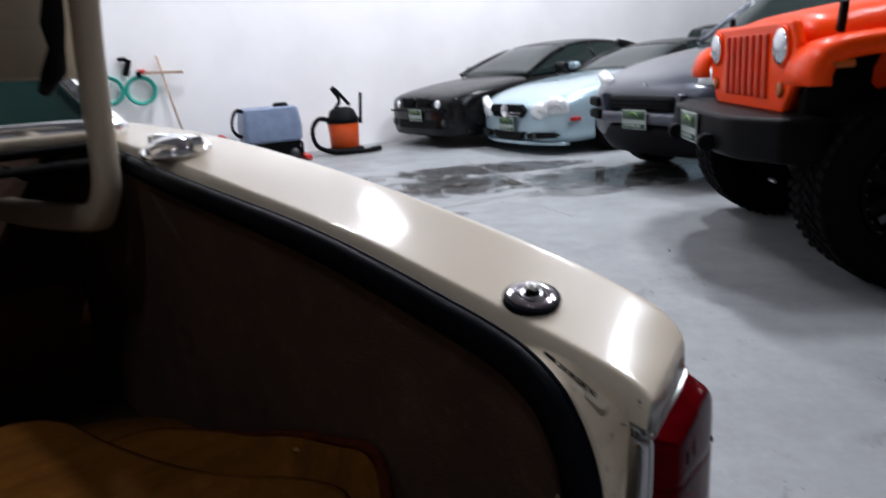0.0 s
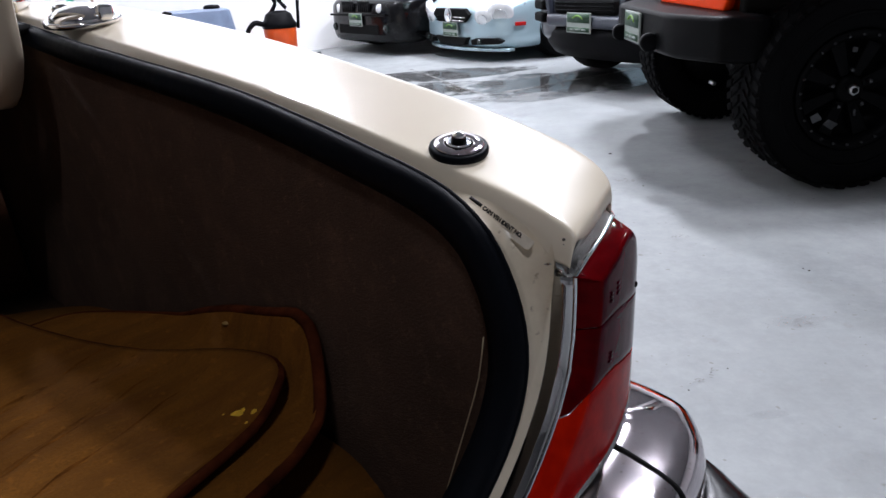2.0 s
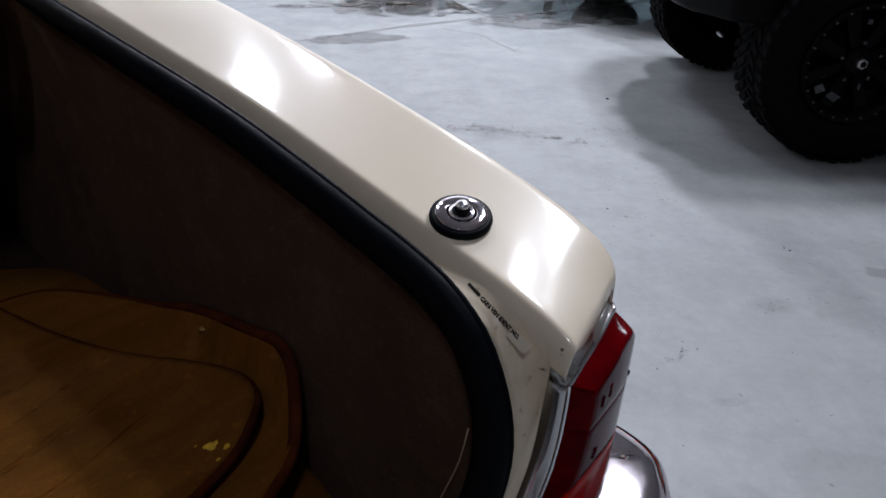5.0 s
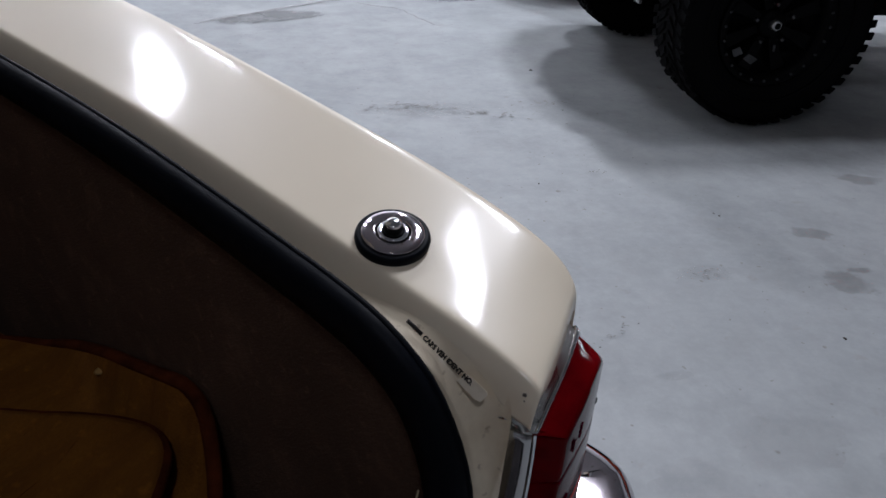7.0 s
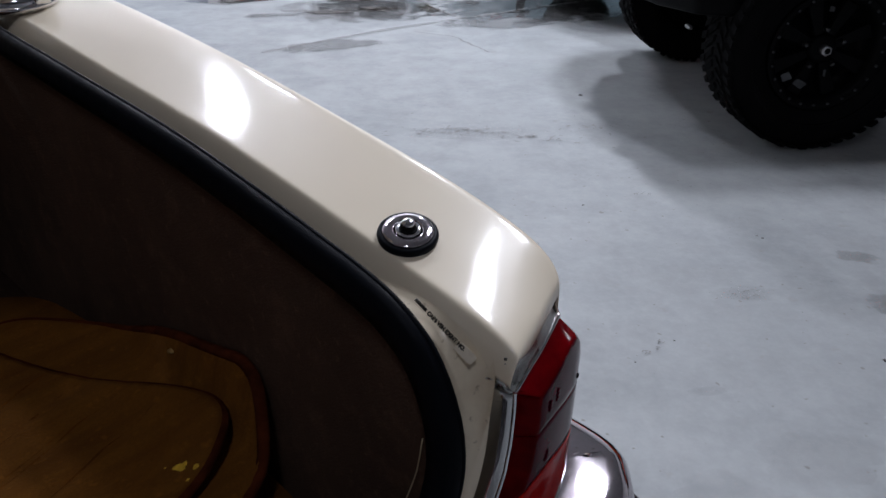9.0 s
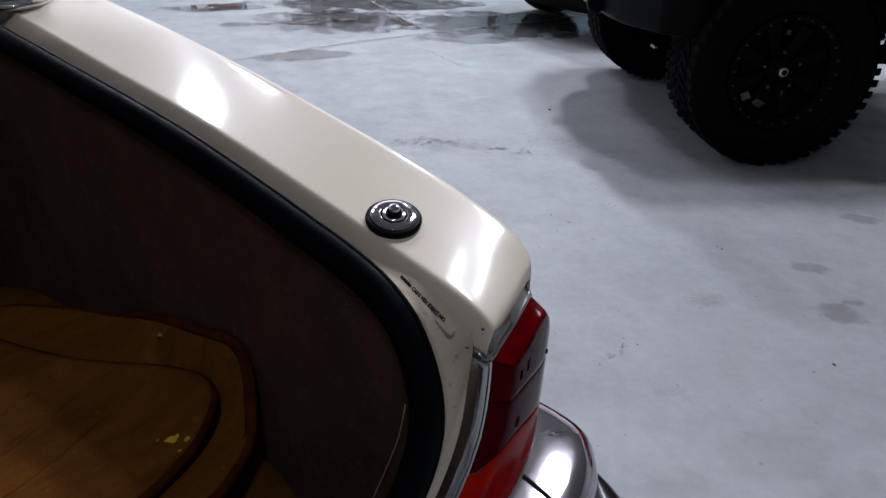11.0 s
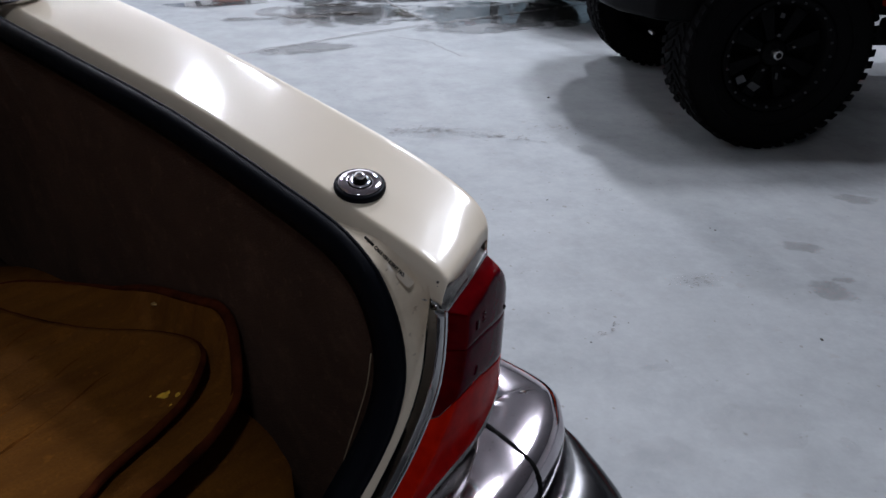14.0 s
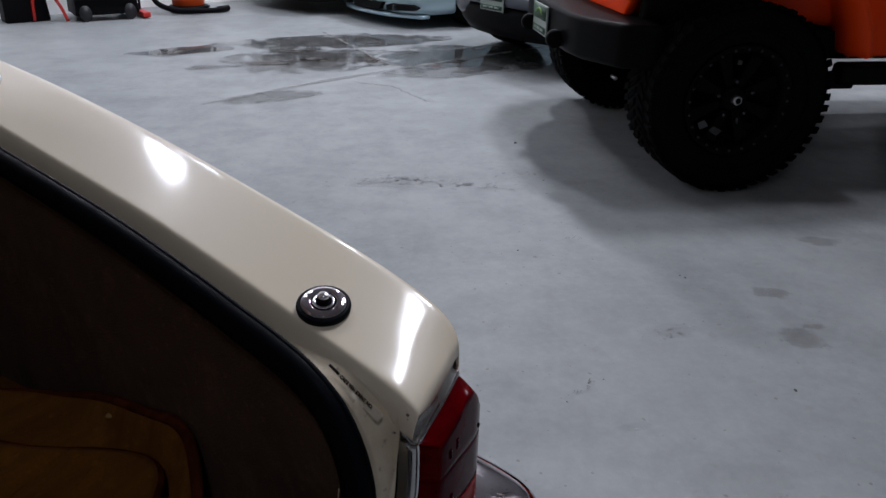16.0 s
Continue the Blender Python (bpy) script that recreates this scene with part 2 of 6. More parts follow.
CEIL = plain("ceiling_paint", (0.22, 0.22, 0.225), 0.8, vary=0.05, scale=1.0)
WHITE_METAL = plain("white_enamel", (0.75, 0.75, 0.75), 0.4)
GREY_WALL = plain("grey_wall_paint", (0.42, 0.42, 0.43), 0.75, vary=0.06, scale=1.2, grain=0.0015)
ORANGE = paint("orange_paint", (1.0, 0.066, 0.0), rough=0.35, coat=0.16, spec=0.05)
ORANGE_SHADE = plain("shaded_orange_slot", (0.72, 0.045, 0.001), 0.5)
BLACK_PLASTIC = plain("black_plastic", (0.004, 0.004, 0.005), 0.5, grain=0.0008, scale=12, spec=0.07)
BUMPER_BLACK = plain("textured_black_coating", (0.0035, 0.0035, 0.004), 0.45, grain=0.001, scale=16, spec=0.05)
TYRE = plain("tyre_rubber", (0.004, 0.004, 0.0045), 0.85, grain=0.001, scale=14, spec=0.05)
BLACK_RIM = plain("satin_black_rim", (0.0025, 0.0025, 0.003), 0.5, spec=0.06)
STEEL = metal_mat("bolt_steel", (0.55, 0.55, 0.56), 0.22)
DARK_STEEL = metal_mat("blackened_steel", (0.10, 0.10, 0.105), 0.3)
BOLT_STEEL = metal_mat("rim_bolt_steel", (0.075, 0.075, 0.08), 0.3)
FACET = metal_mat("machined_aluminium", (0.11, 0.11, 0.115), 0.4)
BLACK_PAINT = paint("black_paint", (0.0025, 0.0025, 0.003), rough=0.25, coat=0.22, spec=0.1)
ICE_BLUE = paint("ice_blue_metallic", (0.42, 0.56, 0.62), flake=0.35, rough=0.3)
SLATE = paint("slate_blue_metallic", (0.036, 0.043, 0.062), flake=0.35, rough=0.3, spec=0.4, coat=0.8)
DARK_GREEN = paint("dark_green_paint", (0.012, 0.03, 0.022), rough=0.3)
DARK_GLASS = glassy("tinted_glass", (0.02, 0.03, 0.028), 0.03, trans=0.2)
CAR_GLASS = glassy("green_glass", (0.006, 0.042, 0.035), 0.03, trans=0.4, ior=1.3, spec=0.3)
LAMP_GLASS = plain("headlamp_glass", (0.90, 0.92, 0.95), 0.10, metal=0.3, vary=0.10, scale=18, coat=1.0)
REFLECTOR = metal_mat("lamp_reflector", (0.62, 0.64, 0.67), 0.12)
SILVER = metal_mat("alloy_wheel", (0.5, 0.5, 0.51), 0.2)
PLATE_WHITE = plain("plate_white", (0.30, 0.34, 0.31), 0.4)
PLATE_GREEN = plain("plate_green", (0.022, 0.065, 0.032), 0.45)
PLATE_LIME = plain("plate_lime", (0.18, 0.36, 0.045), 0.45)
LABEL_CLEAR = plain("label_film", (0.82, 0.73, 0.59), 0.3)
PALE_EDGING = plain("pale_backing_board", (0.50, 0.41, 0.26), 0.7, scale=30)
INK = plain("black_ink", (0.012, 0.011, 0.010), 0.5)
MACHINE_BLUE = plain("blue_grey_plastic", (0.17, 0.22, 0.32), 0.42, grain=0.001, scale=9)
VAC_ORANGE = plain("orange_plastic", (0.78, 0.10, 0.015), 0.35)
HOSE_GREEN = plain("green_hose_rubber", (0.02, 0.34, 0.27), 0.4)
RED_PLASTIC = plain("red_plastic", (0.50, 0.02, 0.015), 0.4)
WOOD = plain("broom_wood", (0.42, 0.30, 0.22), 0.55, vary=0.25, scale=18)
AMBER = plain("amber_lens", (0.5, 0.10, 0.01), 0.2)
RED_MARK = plain("side_marker", (0.45, 0.01, 0.01), 0.2)
GLINT_YELLOW = plain("yellow_pile_glint", (0.85, 0.47, 0.03), 0.8, vary=0.4, scale=120, grain=0.002)
CREASE_SHADE = plain("brown_crease_shade", (0.135, 0.046, 0.0065), 0.95, vary=0.5, scale=60, spec=0.05)
PALE_PILE = plain("pale_worn_pile", (0.34, 0.21, 0.075), 0.9, scale=120, spec=0.05)
TAN_LEATHER = plain("tan_boot_lining", (0.16, 0.055, 0.022), 0.7, scale=9)


# ---------------------------------------------------------------- building helpers
def part(name, bm, material, parent=None, label="", bevel=0.0, sub=0, smooth=True):
    """Links a bmesh as one mesh object, under its thing where one is given."""
    bmesh.ops.recalc_face_normals(bm, faces=bm.faces)
    mesh = bpy.data.meshes.new(name)
    for f in bm.faces:
        f.smooth = smooth
    bm.to_mesh(mesh)
    bm.free()
    mesh.materials.append(material)
    ob = new(name, mesh)
    if parent:
        ob.parent = parent
    if label:
        ob["label"] = label
    if bevel:
        b = ob.modifiers.new("bevel", "BEVEL")
        b.width, b.segments, b.limit_method, b.angle_limit = bevel, 2, "ANGLE", radians(35)
        w = ob.modifiers.new("normals", "WEIGHTED_NORMAL")
        w.keep_sharp = True
    if sub:
        s = ob.modifiers.new("subsurf", "SUBSURF")
        s.levels = s.render_levels = sub
    return ob


def thing(name, label, category, m=None, group="", kind=""):
    ob = new(name)
    ob.empty_display_size = 0.1
    if m is not None:
        ob.matrix_world = m
    return tagged(ob, label, category, group, kind)


def add_box(bm, size, at=(0, 0, 0), rot=(0, 0, 0), taper=1.0):
    made = bmesh.ops.create_cube(bm, size=1.0)["verts"]
    for v in made:
        k = taper if v.co.z > 0 else 1.0
        v.co = Vector((v.co.x * size[0] * k, v.co.y * size[1] * k, v.co.z * size[2]))
    bmesh.ops.transform(bm, matrix=pose(*at, *rot), verts=made)
    return made


def box(size, at=(0, 0, 0), rot=(0, 0, 0), taper=1.0):
    bm = bmesh.new()
    add_box(bm, size, at, rot, taper)
    return bm


def lathe(profile, axis="z", at=(0, 0, 0), steps=32, m=None, hollow=False):
    """Turns (radius, height) points about an axis; hollow: a ring, open in the middle."""
    bm = bmesh.new()
    rings = []
    for r, h in profile:
        ring = []
        for i in range(steps):
            a = 2 * math.pi * i / steps
            ring.append(bm.verts.new((r * math.cos(a), r * math.sin(a), h)))
        rings.append(ring)
    for p, q in zip(rings, rings[1:]):
        for i in range(steps):
            j = (i + 1) % steps
            bm.faces.new((p[i], p[j], q[j], q[i]))
    if hollow:
        for i in range(steps):
            j = (i + 1) % steps
            bm.faces.new((rings[-1][i], rings[-1][j], rings[0][j], rings[0][i]))
    else:
        for ring in (rings[0], rings[-1]):
            bm.faces.new(ring)
    turn = {"z": Matrix.Identity(4), "x": pose(0, 0, 0, 0, 90, 0), "y": pose(0, 0, 0, 90, 0, 0)}[axis]
    bmesh.ops.transform(bm, matrix=(m or Matrix.Translation(at)) @ turn, verts=bm.verts)
    return bm


def loft(rings, ring_closed=True, caps=True):
    bm = bmesh.new()
    rows = [[bm.verts.new(p) for p in ring] for ring in rings]
    for p, q in zip(rows, rows[1:]):
        n = len(p)
        for i in range(n if ring_closed else n - 1):
            j = (i + 1) % n
            bm.faces.new((p[i], p[j], q[j], q[i]))
    if caps and ring_closed:
        bm.faces.new(rows[0])
        bm.faces.new(list(reversed(rows[-1])))
    return bm


def spline(points, count):
    """Even samples of a smooth curve through the points."""
    pts = np.array(points, float)
    d = np.r_[0, np.cumsum(np.linalg.norm(np.diff(pts, axis=0), axis=1))]
    ext = np.vstack([2 * pts[0] - pts[1], pts, 2 * pts[-1] - pts[-2]])
    out = []
    for s in np.linspace(0, d[-1], count):
        i = min(int(np.searchsorted(d, s, "right")) - 1, len(pts) - 2)
        u = (s - d[i]) / max(d[i + 1] - d[i], 1e-9)
        a, b, c, e = ext[i], ext[i + 1], ext[i + 2], ext[i + 3]
        out.append(0.5 * (2 * b + (c - a) * u + (2 * a - 5 * b + 4 * c - e) * u * u + (3 * b - a - 3 * c + e) * u ** 3))
    return [Vector(p) for p in out]


def sweep(path, section, closed=False, up=Vector((0, 0, 1)), caps=True):
    """Carries a closed section of (sideways, upwards) points along a path."""
    rings, n = [], len(path)
    for i, p in enumerate(path):
        a = path[i - 1] if i or closed else path[i]
        b = path[(i + 1) % n] if i < n - 1 or closed else path[i]
        t = (b - a).normalized()
        side = t.cross(up)
        side = side.normalized() if side.length > 1e-6 else Vector((1, 0, 0))
        top = side.cross(t)
        rings.append([p + side * x + top * y for x, y in section])
    if closed:
        rings.append(rings[0])
    return loft(rings, caps=caps and not closed)


def disc_section(r, n=8, flat=1.0):
    return [(r * math.cos(2 * math.pi * i / n), r * flat * math.sin(2 * math.pi * i / n)) for i in range(n)]


def tube(path, r, n=8, closed=False, flat=1.0):
    up = Vector((0.13, 0.21, 0.97)) if abs((path[-1] - path[0]).normalized().z) < 0.9 else Vector((0.9, 0.3, 0.1))
    return sweep(path, disc_section(r, n, flat), closed, up)


def prism(outline, depth, to_world):
    """A plate from a flat outline (x, y), thickened, laid by a matrix."""
    bm = bmesh.new()
    lo = [bm.verts.new((x, y, 0)) for x, y in outline]
    hi = [bm.verts.new((x, y, depth)) for x, y in outline]
    bm.faces.new(lo)
    bm.faces.new(list(reversed(hi)))
    for i in range(len(lo)):
        j = (i + 1) % len(lo)
        bm.faces.new((lo[i], hi[i], hi[j], lo[j]))
    bmesh.ops.transform(bm, matrix=to_world, verts=bm.verts)
    return bm


def curve_at(table, x):
    xs, ys = zip(*table)
    return float(np.interp(x, xs, ys))


# ---------------------------------------------------------------- hall
BACK = 9.62


def build_hall():
    lo_a, hi_a, lo_n = -10.0, 14.0, -11.0
    bm = bmesh.new()
    corners = [bm.verts.new(room(a, n)) for a, n in ((lo_a, lo_n), (hi_a, lo_n), (hi_a, BACK), (lo_a, BACK))]
    bm.faces.new(corners)
    floor = part("floor", bm, CONCRETE, smooth=False)
    tagged(floor, "pale grey polished concrete floor with scuffs", "floor", kind="structure")
    t = pose(0, 0, 0, 0, 0, WALL_ANGLE)

    def wall(name, a0, a1, n0, n1, label, paintwork=WALL):
        bm = box((a1 - a0, n1 - n0, CEILING), ((a0 + a1) / 2, (n0 + n1) / 2, CEILING / 2))
        bmesh.ops.transform(bm, matrix=t, verts=bm.verts)
        tagged(part(name, bm, paintwork, smooth=False), label, "wall", kind="structure")
    wall("wall_north", lo_a, hi_a, BACK, BACK + 0.2, "plain white painted warehouse wall")
    wall("wall_south", lo_a, hi_a, lo_n - 0.2, lo_n, "plain grey painted wall behind", GREY_WALL)
    wall("wall_west", lo_a - 0.2, lo_a, lo_n - 0.2, BACK + 0.2, "plain grey painted side wall", GREY_WALL)
    wall("wall_east", hi_a, hi_a + 0.2, lo_n - 0.2, BACK + 0.2, "plain white painted side wall")
    bm = box((hi_a - lo_a, BACK - lo_n, 0.15), ((hi_a + lo_a) / 2, (BACK + lo_n) / 2, CEILING + 0.077))
    bmesh.ops.transform(bm, matrix=t, verts=bm.verts)
    tagged(part("ceiling", bm, CEIL, smooth=False), "plain dark grey warehouse ceiling", "ceiling", kind="structure")
    for (a, n), size in zip(LAMPS, LAMP_SIZE):
        fit = thing("ceiling_light", "white strip ceiling light with open louvre", "ceiling light",
                    Matrix.Translation(room(a, n, CEILING)) @ t, "ceiling lights")
        part("housing", box((size[0] + 0.14, size[1] + 0.12, 0.05), (0, 0, -0.285), taper=0.9), WHITE_METAL, fit, bevel=0.006)
        for s in (-0.28, 0.28):
            part("rod", lathe([(0.006, -0.27), (0.006, 0)], at=(s, 0, 0), steps=8), STEEL, fit)


def blob(cx, cy, rx, ry, turn, seed, z, n=56, rag=0.35):
    """An uneven flat patch on the slab."""
    bm = bmesh.new()
    rnd = Vector((seed * 3.1, seed * 1.7, 0))
    vs = []
    for i in range(n):
        a = 2 * math.pi * i / n
        d = Vector((math.cos(a), math.sin(a), 0))
        k = 1 + rag * (noise.noise(d * 1.3 + rnd) + 0.6 * noise.noise(d * 4 + rnd) + 0.3 * noise.noise(d * 9 + rnd))
        x, y = rx * k * math.cos(a), ry * k * math.sin(a)
        c, s = math.cos(radians(turn)), math.sin(radians(turn))
        vs.append(bm.verts.new((cx + c * x - s * y, cy + s * x + c * y, z)))
    bm.faces.new(vs)
    return bm


def build_floor_marks():
    spots = ((0.10, 6.45, 0.72, 0.62, 10, 1), (1.55, 6.35, 0.98, 0.72, 8, 2), (0.45, 7.35, 1.25, 0.42, 6, 4), (-0.95, 7.0, 0.55, 0.20, 24, 5), (2.25, 6.55, 0.75, 0.55, 5, 7),
             (-0.15, 5.12, 0.52, 0.16, 22, 6), (1.15, 5.75, 0.60, 0.24, 12, 3), (-0.75, 6.2, 0.30, 0.12, 10, 8))
    for i, (x, y, rx, ry, a, seed) in enumerate(spots):
        tagged(part("puddle", blob(x, y, rx, ry, a, seed, 0.002 + 0.0004 * i, rag=0.3), WET if seed not in (6, 3, 8) else DAMP, smooth=False),
               "shallow grey film of water on the concrete", "puddle", "puddles", "structure")
    for i, (x, y, rx, ry, a, seed) in enumerate(((-0.20, 6.31, 0.26, 0.10, 8, 11), (0.20, 6.40, 0.30, 0.11, 0, 12), (0.66, 6.40, 0.34, 0.07, -64, 13), (0.02, 6.85, 0.22, 0.06, -10, 14), (-1.05, 6.9, 0.20, 0.05, 30, 15), (1.42, 6.22, 0.16, 0.05, 20, 16))):
        tagged(part("dirt_stain", blob(x, y, rx, ry, a, seed, 0.0056 + 0.0003 * i, rag=0.5), MUD, smooth=False),
               "dark brown wet dirt stain on the concrete", "stain", "dirt stains", "structure")
    marks = ((1.685, 1.985, 0.085, 0.036, -25, 21), (1.62, 1.70, 0.085, 0.060, -20, 22), (1.70, 1.755, 0.05, 0.018, -20, 23), (1.235, 1.06, 0.025, 0.03, 20, 24), (2.16, 2.34, 0.10, 0.05, -25, 25),
             (1.20, 1.80, 0.10, 0.05, 0, 26), (0.78, 1.09, 0.10, 0.05, 10, 27), (0.90, 1.39, 0.05, 0.02, 0, 28), (1.05, 1.15, 0.16, 0.09, 15, 29), (0.62, 3.28, 0.34, 0.11, -8, 30))
    for i, (x, y, rx, ry, a, seed) in enumerate(marks):
        tagged(part("floor_stain", blob(x, y, rx, ry, a, seed, 0.0012 + 0.0002 * i, rag=0.45), SCUFF if seed < 24 or seed == 25 else FAINT, smooth=False),
               "faint brown stain on the concrete", "stain", "floor stains", "structure")

    def strip(pts, half, z, wander):
        """A thin flat strip with a ragged edge."""
        path = spline([Vector((x, y, z)) for x, y in pts], 60)
        bm = bmesh.new()
        rows = []
        for i, p in enumerate(path):
            d = (path[min(i + 1, 59)] - path[max(i - 1, 0)]).normalized()
            side = Vector((-d.y, d.x, 0))
            w = half * (1 + 0.5 * noise.noise(Vector((i * 0.35, half * 90, 0))))
            mid = p + side * wander * noise.noise(Vector((i * 0.22, 7.0, half * 50)))
            rows.append((bm.verts.new(mid + side * w), bm.verts.new(mid - side * w)))
        for a, b in zip(rows, rows[1:]):
            bm.faces.new((a[0], b[0], b[1], a[1]))
        return bm
    # joints between the slabs: worn pale edge with a dark groove beside it
    for pts in (((-0.60, 4.92), (0.21, 5.54), (0.79, 5.88), (1.83, 6.48), (2.6, 6.93)), ((0.28, 7.9), (0.45, 7.37), (0.64, 6.62), (0.77, 6.18), (0.87, 5.95))):
        off = [(x + 0.012, y + 0.030) for x, y in pts]
        tagged(part("floor_joint", strip(off, 0.013, 0.0078, 0.014), PALE_EDGE, smooth=False), "worn pale edge of a floor joint", "floor joint", "floor joints", "structure")
        tagged(part("floor_joint", strip(pts, 0.0028, 0.0082, 0.007), CRACK, smooth=False), "dirt-filled joint between concrete slabs", "floor joint", "floor joints", "structure")
    tagged(part("floor_crack", strip(((0.46, 5.52), (0.60, 5.42), (0.74, 5.32), (0.80, 5.16), (0.86, 5.0), (0.93, 4.84)), 0.0024, 0.0016, 0.016), CRACK, smooth=False), "thin dark crack in the concrete", "floor crack", "floor joints", "structure")
    # grit and dried tyre prints
    rnd = random.Random(4)
    bm = bmesh.new()
    grit = [(1.27, 3.83, 9), (1.24, 3.21, 4), (0.89, 2.46, 4), (1.42, 1.46, 5), (1.44, 2.14, 4), (1.17, 1.81, 2), (0.85, 1.59, 2), (1.43, 2.16, 3), (0.76, 1.52, 2.4), (0.90, 1.60, 2.4)]
    grit += [(rnd.uniform(0.4, 2.6), rnd.uniform(0.6, 5.0), rnd.uniform(0.6, 1.5)) for _ in range(70)]
    for x, y, r in grit:
        add_box(bm, (r * 0.002, r * 0.0013, r * 0.0007), (x, y, r * 0.0003), (0, 0, rnd.uniform(0, 180)), 0.6)
    tagged(part("floor_grit", bm, DIRT, smooth=False), "scattered dark grit on the concrete", "grit", kind="stuff")
    bm = bmesh.new()
    for cx, cy, dx, dy, turn, n in ((0.55, 3.30, 0.26, 0.06, -10, 70), (0.84, 3.20, 0.16, 0.05, -14, 30), (1.14, 3.31, 0.16, 0.03, 0, 14), (1.20, 1.80, 0.06, 0.03, 10, 16), (0.83, 1.575, 0.08, 0.012, 30, 13), (1.14, 2.54, 0.05, 0.02, 0, 9),
                                    (1.60, 1.72, 0.06, 0.04, 0, 12)):
        c, s = math.cos(radians(turn)), math.sin(radians(turn))
        for _ in range(n):
            p, q = rnd.gauss(0, dx * 0.6), rnd.gauss(0, dy * 0.6)
            x, y = cx + p * c - q * s, cy + p * s + q * c
            k = 2.2 if cy > 3 else 1.0
            a, l, w = radians(rnd.choice((38, -30)) + rnd.uniform(-14, 14)), k * rnd.uniform(0.002, 0.007), k * rnd.uniform(0.0010, 0.0022)
            vs = [bm.verts.new((x + l * sx * math.cos(a) - w * sy * math.sin(a), y + l * sx * math.sin(a) + w * sy * math.cos(a), 0.0036)) for sx, sy in ((-1, -1), (1, -0.6), (0.8, 1), (-0.9, 0.7))]
            bm.faces.new(vs)
    tagged(part("tyre_prints", bm, STAIN, smooth=False), "faint dried tyre prints on the concrete", "tyre marks", kind="stuff")


# ---------------------------------------------------------------- the saloon with its open boot
# local x is to its right, y forward, with the origin on the ground behind it
CAR = pose(0, 0, 0, 0, 0, 42)
MID = -0.12
RIDGE = ((0.250, 0.852), (0.260, 0.857), (0.275, 0.8625), (0.29, 0.866), (0.31, 0.871), (0.34, 0.877), (0.38, 0.885), (0.42, 0.893), (0.47, 0.902), (0.52, 0.911),
         (0.58, 0.921), (0.65, 0.931), (0.72, 0.939), (0.80, 0.947), (0.90, 0.958), (1.0, 0.971), (1.10, 0.982), (1.20, 0.991), (1.36, 1.002), (1.7, 1.012))
OUTER = ((0.250, 0.857), (0.260, 0.861), (0.275, 0.866), (0.29, 0.871), (0.31, 0.878), (0.34, 0.887), (0.38, 0.897), (0.42, 0.906), (0.47, 0.916), (0.52, 0.925),
         (0.58, 0.935), (0.65, 0.947), (0.72, 0.957), (0.80, 0.967), (0.90, 0.979), (1.0, 0.989), (1.10, 0.997), (1.20, 1.004), (1.36, 1.012), (1.7, 1.018))
SEAL = ((0.458, 1.36, 0.997), (0.458, 1.20, 0.984), (0.458, 1.00, 0.962), (0.458, 0.90, 0.953), (0.458, 0.80, 0.944), (0.458, 0.72, 0.937), (0.458, 0.65, 0.930),
        (0.458, 0.58, 0.921), (0.458, 0.52, 0.911), (0.458, 0.47, 0.902), (0.458, 0.42, 0.892), (0.458, 0.38, 0.884), (0.458, 0.34, 0.872), (0.458, 0.31, 0.853),
        (0.458, 0.289, 0.832), (0.456, 0.275, 0.806), (0.452, 0.266, 0.780), (0.447, 0.263, 0.752), (0.434, 0.262, 0.721), (0.414, 0.262, 0.694), (0.386, 0.262, 0.668),
        (0.343, 0.262, 0.632), (0.27, 0.262, 0.595), (0.18, 0.262, 0.57))
TAIL = ((0.458, 0.42, 0.892), (0.458, 0.38, 0.884), (0.458, 0.34, 0.872), (0.458, 0.31, 0.853), (0.458, 0.289, 0.832), (0.456, 0.275, 0.806), (0.452, 0.266, 0.780), (0.447, 0.263, 0.752),
        (0.434, 0.262, 0.721), (0.414, 0.262, 0.694), (0.386, 0.262, 0.668), (0.343, 0.262, 0.632))
EDGE = ((0.4740, 0.42, 0.872), (0.4740, 0.38, 0.8690), (0.4762, 0.34, 0.8682), (0.4762, 0.31, 0.8622), (0.4764, 0.286, 0.8562), (0.4764, 0.268, 0.8495), (0.4722, 0.2590, 0.8335), (0.4630, 0.2575, 0.806),
        (0.4615, 0.257, 0.778), (0.4530, 0.257, 0.740), (0.4280, 0.257, 0.698), (0.379, 0.257, 0.648))


def ease(x):
    x = min(1.0, max(0.0, x))
    return x * x * (3 - 2 * x)


def mirrored(bm):
    bmesh.ops.transform(bm, matrix=Matrix.Translation((2 * MID, 0, 0)) @ Matrix.Diagonal((-1, 1, 1, 1)), verts=bm.verts)
    return bm


